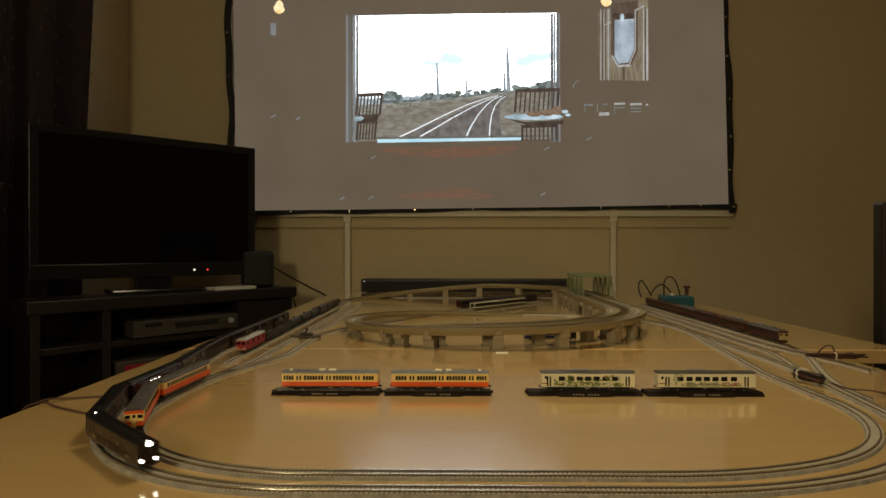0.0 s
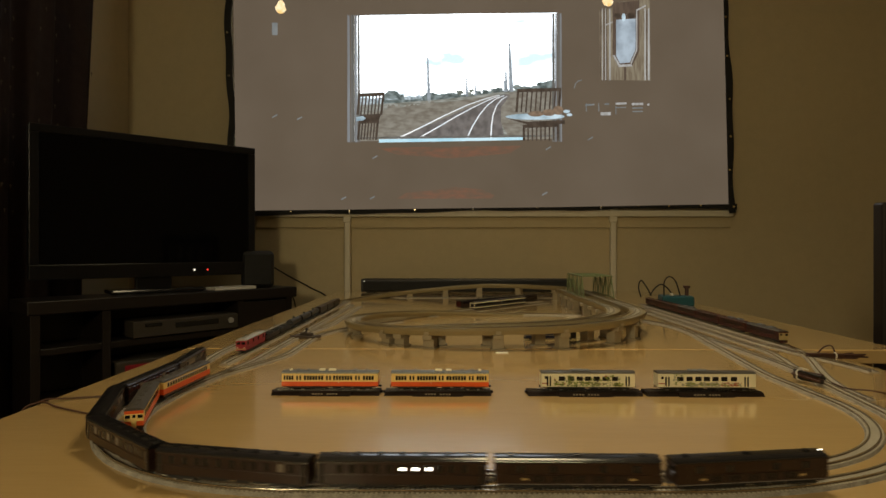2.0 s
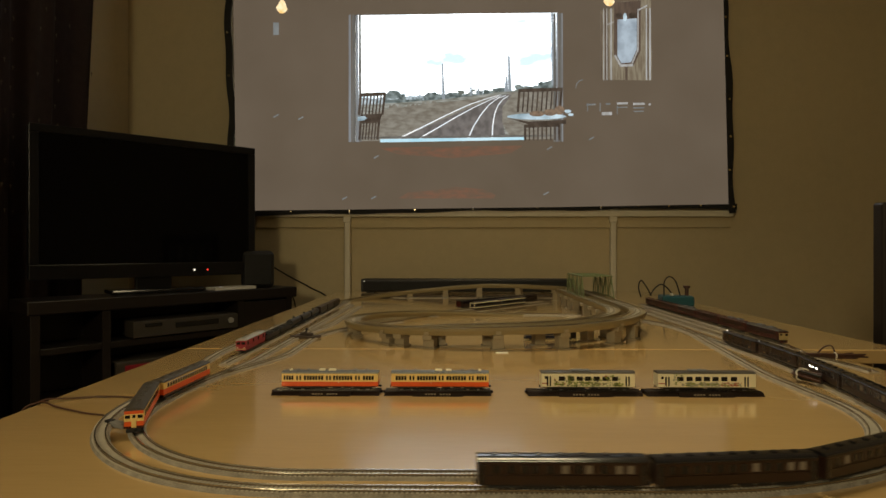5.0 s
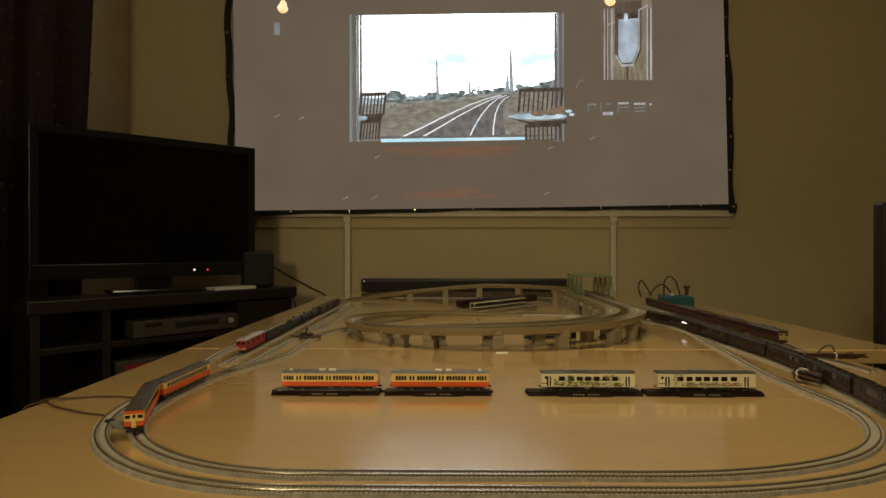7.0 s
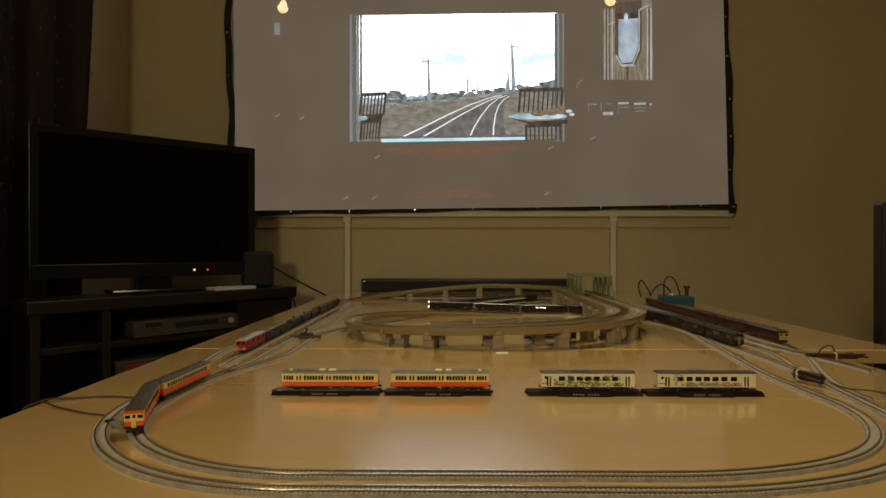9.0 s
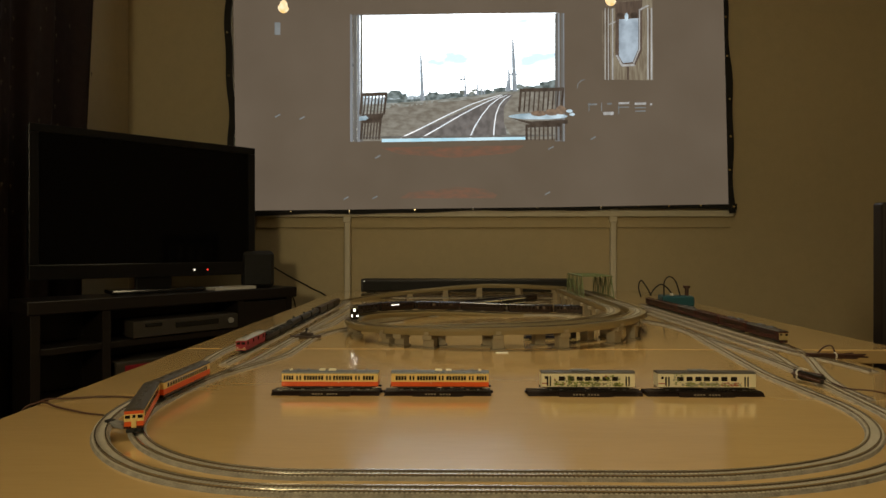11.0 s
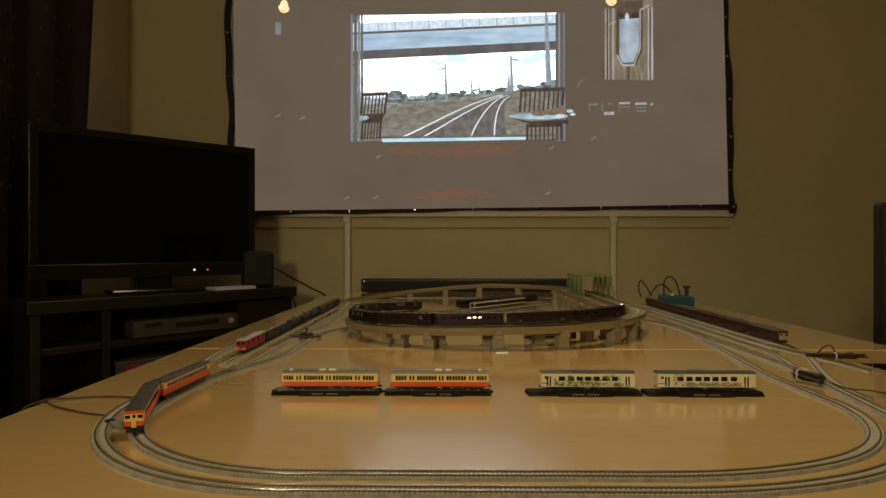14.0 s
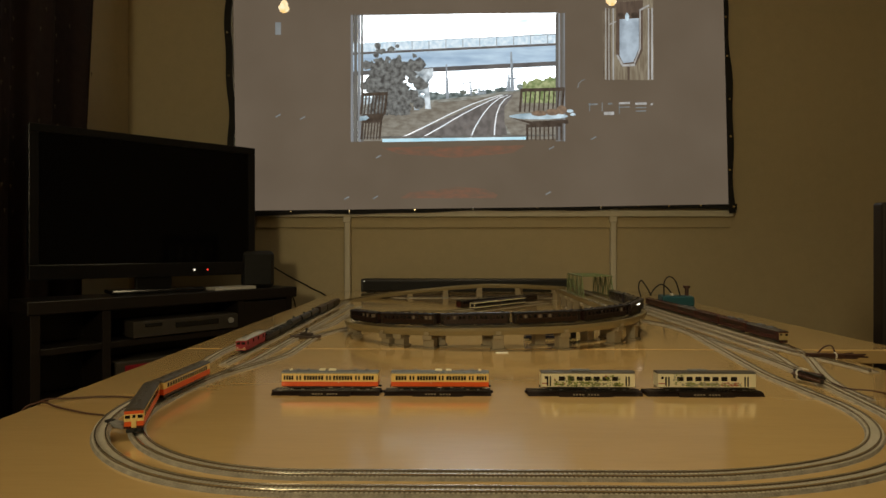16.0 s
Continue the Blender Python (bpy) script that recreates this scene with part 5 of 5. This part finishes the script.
def motions():
    """Everything that moves in the clip."""
    for k, c in enumerate(CARS):
        walk(c, [(0.2 * i, car_pose(0.2 * i, k)) for i in range(81)])
    drift = [(0.0, 0.0), (1.5, 2.2), (3.5, 3.6), (7.0, 6.5), (9.0, 6.8), (12.5, 8.2), (16.0, 8.6)]
    walk(film, [(t, pose(FILM_X + d * U, FILM_Y, FILM_Z + 0.12 * d * U)) for t, d in drift])
    for ob, t0, way, layer, lean in MASTS:
        rows = []
        for i in range(81):
            t = 0.2 * i
            a, b = way_at(way, t - t0)
            rows.append((t, pose((a - 640) * U, -0.0012 * layer, -(b - 28) * U, 0, lean, 0)))
        walk(ob, rows)
    walk(bridge, [(t, pose(0, -0.0012 * 3.3, -b * U)) for t, _, b in BRIDGE_WAY])
    walk(underside, [(t, pose(0, 0.0008, -b * U)) for t, b in UNDER_WAY])
    walk(bpier, [(t, pose(a * U, -0.0012 * 9.4, 0)) for t, a in PIER_WAY])
    walk(tree, [(t, pose(a * U, -0.0012 * 10.6, 0)) for t, a in TREE_WAY])
    walk(bush, [(t, pose((a - 640) * U, -0.0012 * 10.5, -118 * U)) for t, a in BUSH_WAY])


# ---- television corner ----
M_TVFRAME = material("tv_frame_black", (0.006, 0.006, 0.007), 0.3, vary=0.1, spec=0.3)
M_TVGLASS = material("tv_screen_black", (0.002, 0.002, 0.003), 0.06, vary=0.05, spec=0.12)
M_STANDWOOD = material("dark_wood_stand", (0.012, 0.008, 0.006), 0.45, vary=0.25, stretch=(1, 1, 8))
M_PLAYER = material("silver_player", (0.065, 0.056, 0.045), 0.4, 0.2, vary=0.06)
ST = pose(-1.30, 1.89, 0, 0, 0, 50)       # along the stand's front, from its near end
SH = 0.752
stand = thing("tv_stand", ST, "dark wooden television stand with open shelves", "tv stand")
part("stand_top", boxes(((-0.04, 0, SH - 0.045), (0.97, 0.20, SH), 0.004)), M_STANDWOOD, stand)
for x in (-0.03, 0.18, 0.69, 0.92):
    part("side_panel", boxes(((x, 0.005, 0.0), (x + 0.028, 0.20, SH - 0.045), 0.002)), M_STANDWOOD, stand)
for z in (0.06, 0.40, 0.575):
    part("shelf", boxes(((-0.002, 0.01, z), (0.92, 0.195, z + 0.022), 0.002)), M_STANDWOOD, stand)
part("cabinet_door", boxes(((0.718, 0.006, 0.085), (0.92, 0.024, 0.700), 0.003)), M_STANDWOOD, stand)
part("back_panel", boxes(((-0.03, 0.19, 0.0), (0.95, 0.20, SH - 0.045))), M_STANDWOOD, stand)

tv = thing("television", pose(-1.435, 2.02, SH, 0, 0, 42.1), "large black flat television, switched off, on a dark stand", "television")
TW = 0.806
part("casing", boxes(((0, 0.012, 0.058), (TW, 0.055, 0.598), 0.010)), M_TVFRAME, tv)
for lo, hi in (((0, 0.0, 0.570), (TW, 0.016, 0.598)), ((0, 0.0, 0.058), (TW, 0.016, 0.112)), ((0, 0.0, 0.112), (0.03, 0.016, 0.570)), ((TW - 0.03, 0.0, 0.112), (TW, 0.016, 0.570))):
    part("bezel", boxes((lo, hi, 0.003)), M_TVFRAME, tv)
part("display", boxes(((0.029, 0.006, 0.111), (TW - 0.029, 0.014, 0.571))), M_TVGLASS, tv, "black glass display")
part("neck", boxes(((0.34, 0.015, 0.012), (0.47, 0.045, 0.065), 0.004)), M_TVFRAME, tv)
part("foot", boxes(((0.24, -0.06, 0.0), (0.57, 0.06, 0.016), 0.006)), M_GLOSS, tv)
part("power_light", boxes(((0.548, -0.004, 0.080), (0.553, 0.001, 0.085))), glow("led_white", (1, 0.9, 0.7), 2.0), tv, "white power light")
part("status_light", boxes(((0.600, -0.004, 0.080), (0.605, 0.001, 0.085))), glow("led_red", (1, 0.05, 0.03), 2.0), tv, "red status light")

sp = thing("speaker", pose(-0.835, 2.585, SH, 0, 0, 20), "small black rounded loudspeaker on the tv stand", "speaker")
part("case", boxes(((-0.068, -0.045, 0.0), (0.068, 0.045, 0.158), 0.022, 0, 4)), M_BLACK, sp)
part("grille", boxes(((-0.055, -0.049, 0.014), (0.055, -0.042, 0.144), 0.003)), M_SCREEN_EDGE, sp)
for pts in ([(-0.785, 2.66, 0.835), (-0.72, 2.72, 0.785), (-0.65, 2.79, 0.735), (-0.585, 2.85, 0.675), (-0.57, 2.86, 0.50)], [(-0.735, 2.70, 0.745), (-0.715, 2.71, 0.70), (-0.705, 2.72, 0.64), (-0.700, 2.72, 0.45)]):
    bm = bmesh.new()
    tube(bm, curve_points(pts), 0.0035, 6)
    tagged(part("cable", bm, M_CABLE, smooth=True), "black cable running from the speaker along the wall", "cable", "speaker cables")
dv = thing("disc_player", ST @ pose(0.280, 0.0, 0.597), "flat silver disc player on the stand's shelf", "disc player")
part("case", boxes(((0, 0, 0.004), (0.405, 0.18, 0.062), 0.003)), M_PLAYER, dv)
part("disc_tray", boxes(((0.15, -0.002, 0.028), (0.32, 0.002, 0.048), 0.001)), M_GLOSS, dv)
part("display_window", boxes(((0.04, -0.002, 0.040), (0.10, 0.002, 0.052), 0.001)), M_GLOSS, dv)
bm = bmesh.new()
rod(bm, (0.372, -0.008, 0.036), (0.372, 0.004, 0.036), 0.011, 18)
part("dial", bm, M_SILVER, dv)
for x in (0.03, 0.375):
    part("foot", boxes(((x - 0.01, 0.03, 0), (x + 0.01, 0.05, 0.005))), M_BLACK, dv)
gb = thing("storage_box", ST @ pose(0.225, 0.01, 0.422), "grey box with a red and white label on the shelf", "box")
part("case", boxes(((0, 0, 0), (0.34, 0.16, 0.10), 0.004)), M_PLAYER, gb)
part("red_label", boxes(((0.03, -0.0015, 0.02), (0.11, 0.001, 0.085))), M_RED, gb, "red label")
tagged(part("booklet", boxes(((0.60, 0.02, SH + 0.0005), (0.78, 0.10, SH + 0.012), 0.001)), M_WHITE, m=ST), "white booklet lying under the television", "booklet")

# ---- curtain ----
M_CURTAIN = material("plum_curtain", (0.050, 0.030, 0.026), 0.85, vary=0.2, scale=300, bump=0.3)
M_STITCH = material("pale_embroidery", (0.17, 0.135, 0.095), 0.8)
cu = thing("curtain", pose(0, 0, 0), "dark plum curtain with small pale embroidered motifs", "curtain")


def curtain_x(y, z):
    return -1.525 + 0.024 * math.sin(y * 26) + 0.010 * math.sin(y * 61 + 1)


bm = bmesh.new()
ny, nz = 110, 14
grid = []
for j in range(nz + 1):
    z = 0.03 + (CEIL - 0.09) * j / nz
    pull = 0.10 * (1 - max(0.0, (z - 1.0) / 1.2)) if z > 1.0 else 0.10
    grid.append([bm.verts.new((curtain_x(y, z), y - pull * (i / ny) ** 3, z)) for i, y in ((i, 1.15 + 1.43 * i / ny) for i in range(ny + 1))])
for r0, r1 in zip(grid, grid[1:]):
    for i in range(ny):
        bm.faces.new((r0[i], r1[i], r1[i + 1], r0[i + 1]))
bmesh.ops.solidify(bm, geom=bm.faces[:], thickness=0.002)
part("cloth", bm, M_CURTAIN, cu, smooth=True)
for j in range(15):
    for i in range(12):
        y, z = 1.50 + i * 0.085 + (0.042 if j % 2 else 0) + 0.008 * math.sin(5 * j + 3 * i), 1.05 + j * 0.085
        if y > 2.48 or z > CEIL - 0.1:
            continue
        x = curtain_x(y, z) + 0.003
        bm = bmesh.new()
        for dy, dz in ((0, 0.007), (0, -0.009), (0.006, 0.003), (-0.006, 0.003)):
            rod(bm, (x, y, z), (x + 0.001, y + dy, z + dz), 0.0010, 5)
        part("motif", bm, M_STITCH, cu)
bm = bmesh.new()
rod(bm, (-1.525, 1.05, CEIL - 0.05), (-1.525, 2.70, CEIL - 0.05), 0.012, 14)
tagged(part("curtain_rod", bm, M_STANDWOOD), "dark wooden curtain rod along the wall", "curtain rod")

# ---- chair beside the table ----
ch = thing("chair", pose(1.024, 1.22, 0), "dark wooden chair with a tall back beside the table", "chair")
for y in (-0.20, 0.20):
    bm = bmesh.new()
    box(bm, (-0.020, y - 0.018, 0), (0.020, y + 0.018, 1.028), 0.006)
    part("back_post", bm, M_STANDWOOD, ch)
    part("front_leg", boxes(((-0.42, y - 0.018, 0), (-0.385, y + 0.018, 0.44), 0.005)), M_STANDWOOD, ch)
part("top_rail", boxes(((-0.014, -0.185, 0.95), (0.016, 0.185, 1.020), 0.006)), M_STANDWOOD, ch)
part("mid_rail", boxes(((-0.012, -0.185, 0.70), (0.014, 0.185, 0.745), 0.005)), M_STANDWOOD, ch)
for k in range(4):
    y = -0.13 + k * 0.087
    part("slat", boxes(((-0.008, y - 0.015, 0.742), (0.008, y + 0.015, 0.953), 0.003)), M_STANDWOOD, ch)
part("seat", boxes(((-0.44, -0.215, 0.435), (0.015, 0.215, 0.47), 0.01)), M_STANDWOOD, ch)

# ---- lamp fittings of the room, unseen, added where the two warm lights are ----
M_FITTING = material("frosted_glass_bowl", (0.8, 0.74, 0.6), 0.4, vary=0.03)
for x, y in ((0.25, 1.15),):
    # added bowl over the table fill; it emits nothing itself
    cl = thing("ceiling_lamp", pose(x, y, CEIL), "round frosted ceiling lamp added out of view at the fill light", "ceiling lamp")
    bm = bmesh.new()
    rod(bm, (0, 0, -0.05), (0, 0, 0), 0.24, 32)
    part("bowl", bm, M_FITTING, cl)
    bm = bmesh.new()
    rod(bm, (0, 0, -0.02), (0, 0, 0), 0.26, 32)
    part("ring", bm, M_SILVER, cl)

# assumed stand for the key light, behind the camera and unseen
fl = thing("floor_lamp", pose(-1.03, -1.69, 0), "tall floor lamp with a warm shade, added out of view behind the key light", "floor lamp")
bm = bmesh.new()
rod(bm, (0, 0, 0), (0, 0, 0.025), 0.15, 28)
part("base", bm, M_SILVER, fl)
bm = bmesh.new()
rod(bm, (0, 0, 0.02), (0, 0, 1.62), 0.012, 14)
part("pole", bm, M_SILVER, fl)
bm = bmesh.new()
rod(bm, (0, 0, 1.57), (0, 0, 1.77), 0.05, 28, 0.05)
part("shade", bm, M_FITTING, fl)

# ---- single sleepers of the near straights ----
lo, hi = SLEEPER_LO, SLEEPER_HI
bm = boxes((lo, hi))
SLEEPER_MESH = bpy.data.meshes.new("sleeper")
bm.to_mesh(SLEEPER_MESH)
bm.free()
SLEEPER_MESH.materials.append(M_SLEEPER)
for owner, line, s0 in ((MAIN_TRACK, MAIN, S0), (INNER_TRACK, INNER, I0)):
    for k in range(75):
        p, h = line.at(s0 + (k + 0.5) * SLEEPER_PITCH)
        ob = new("sleeper", SLEEPER_MESH)
        ob.parent = owner
        ob.matrix_basis = Matrix.Translation(p) @ Matrix.Rotation(h, 4, "Z")

motions()
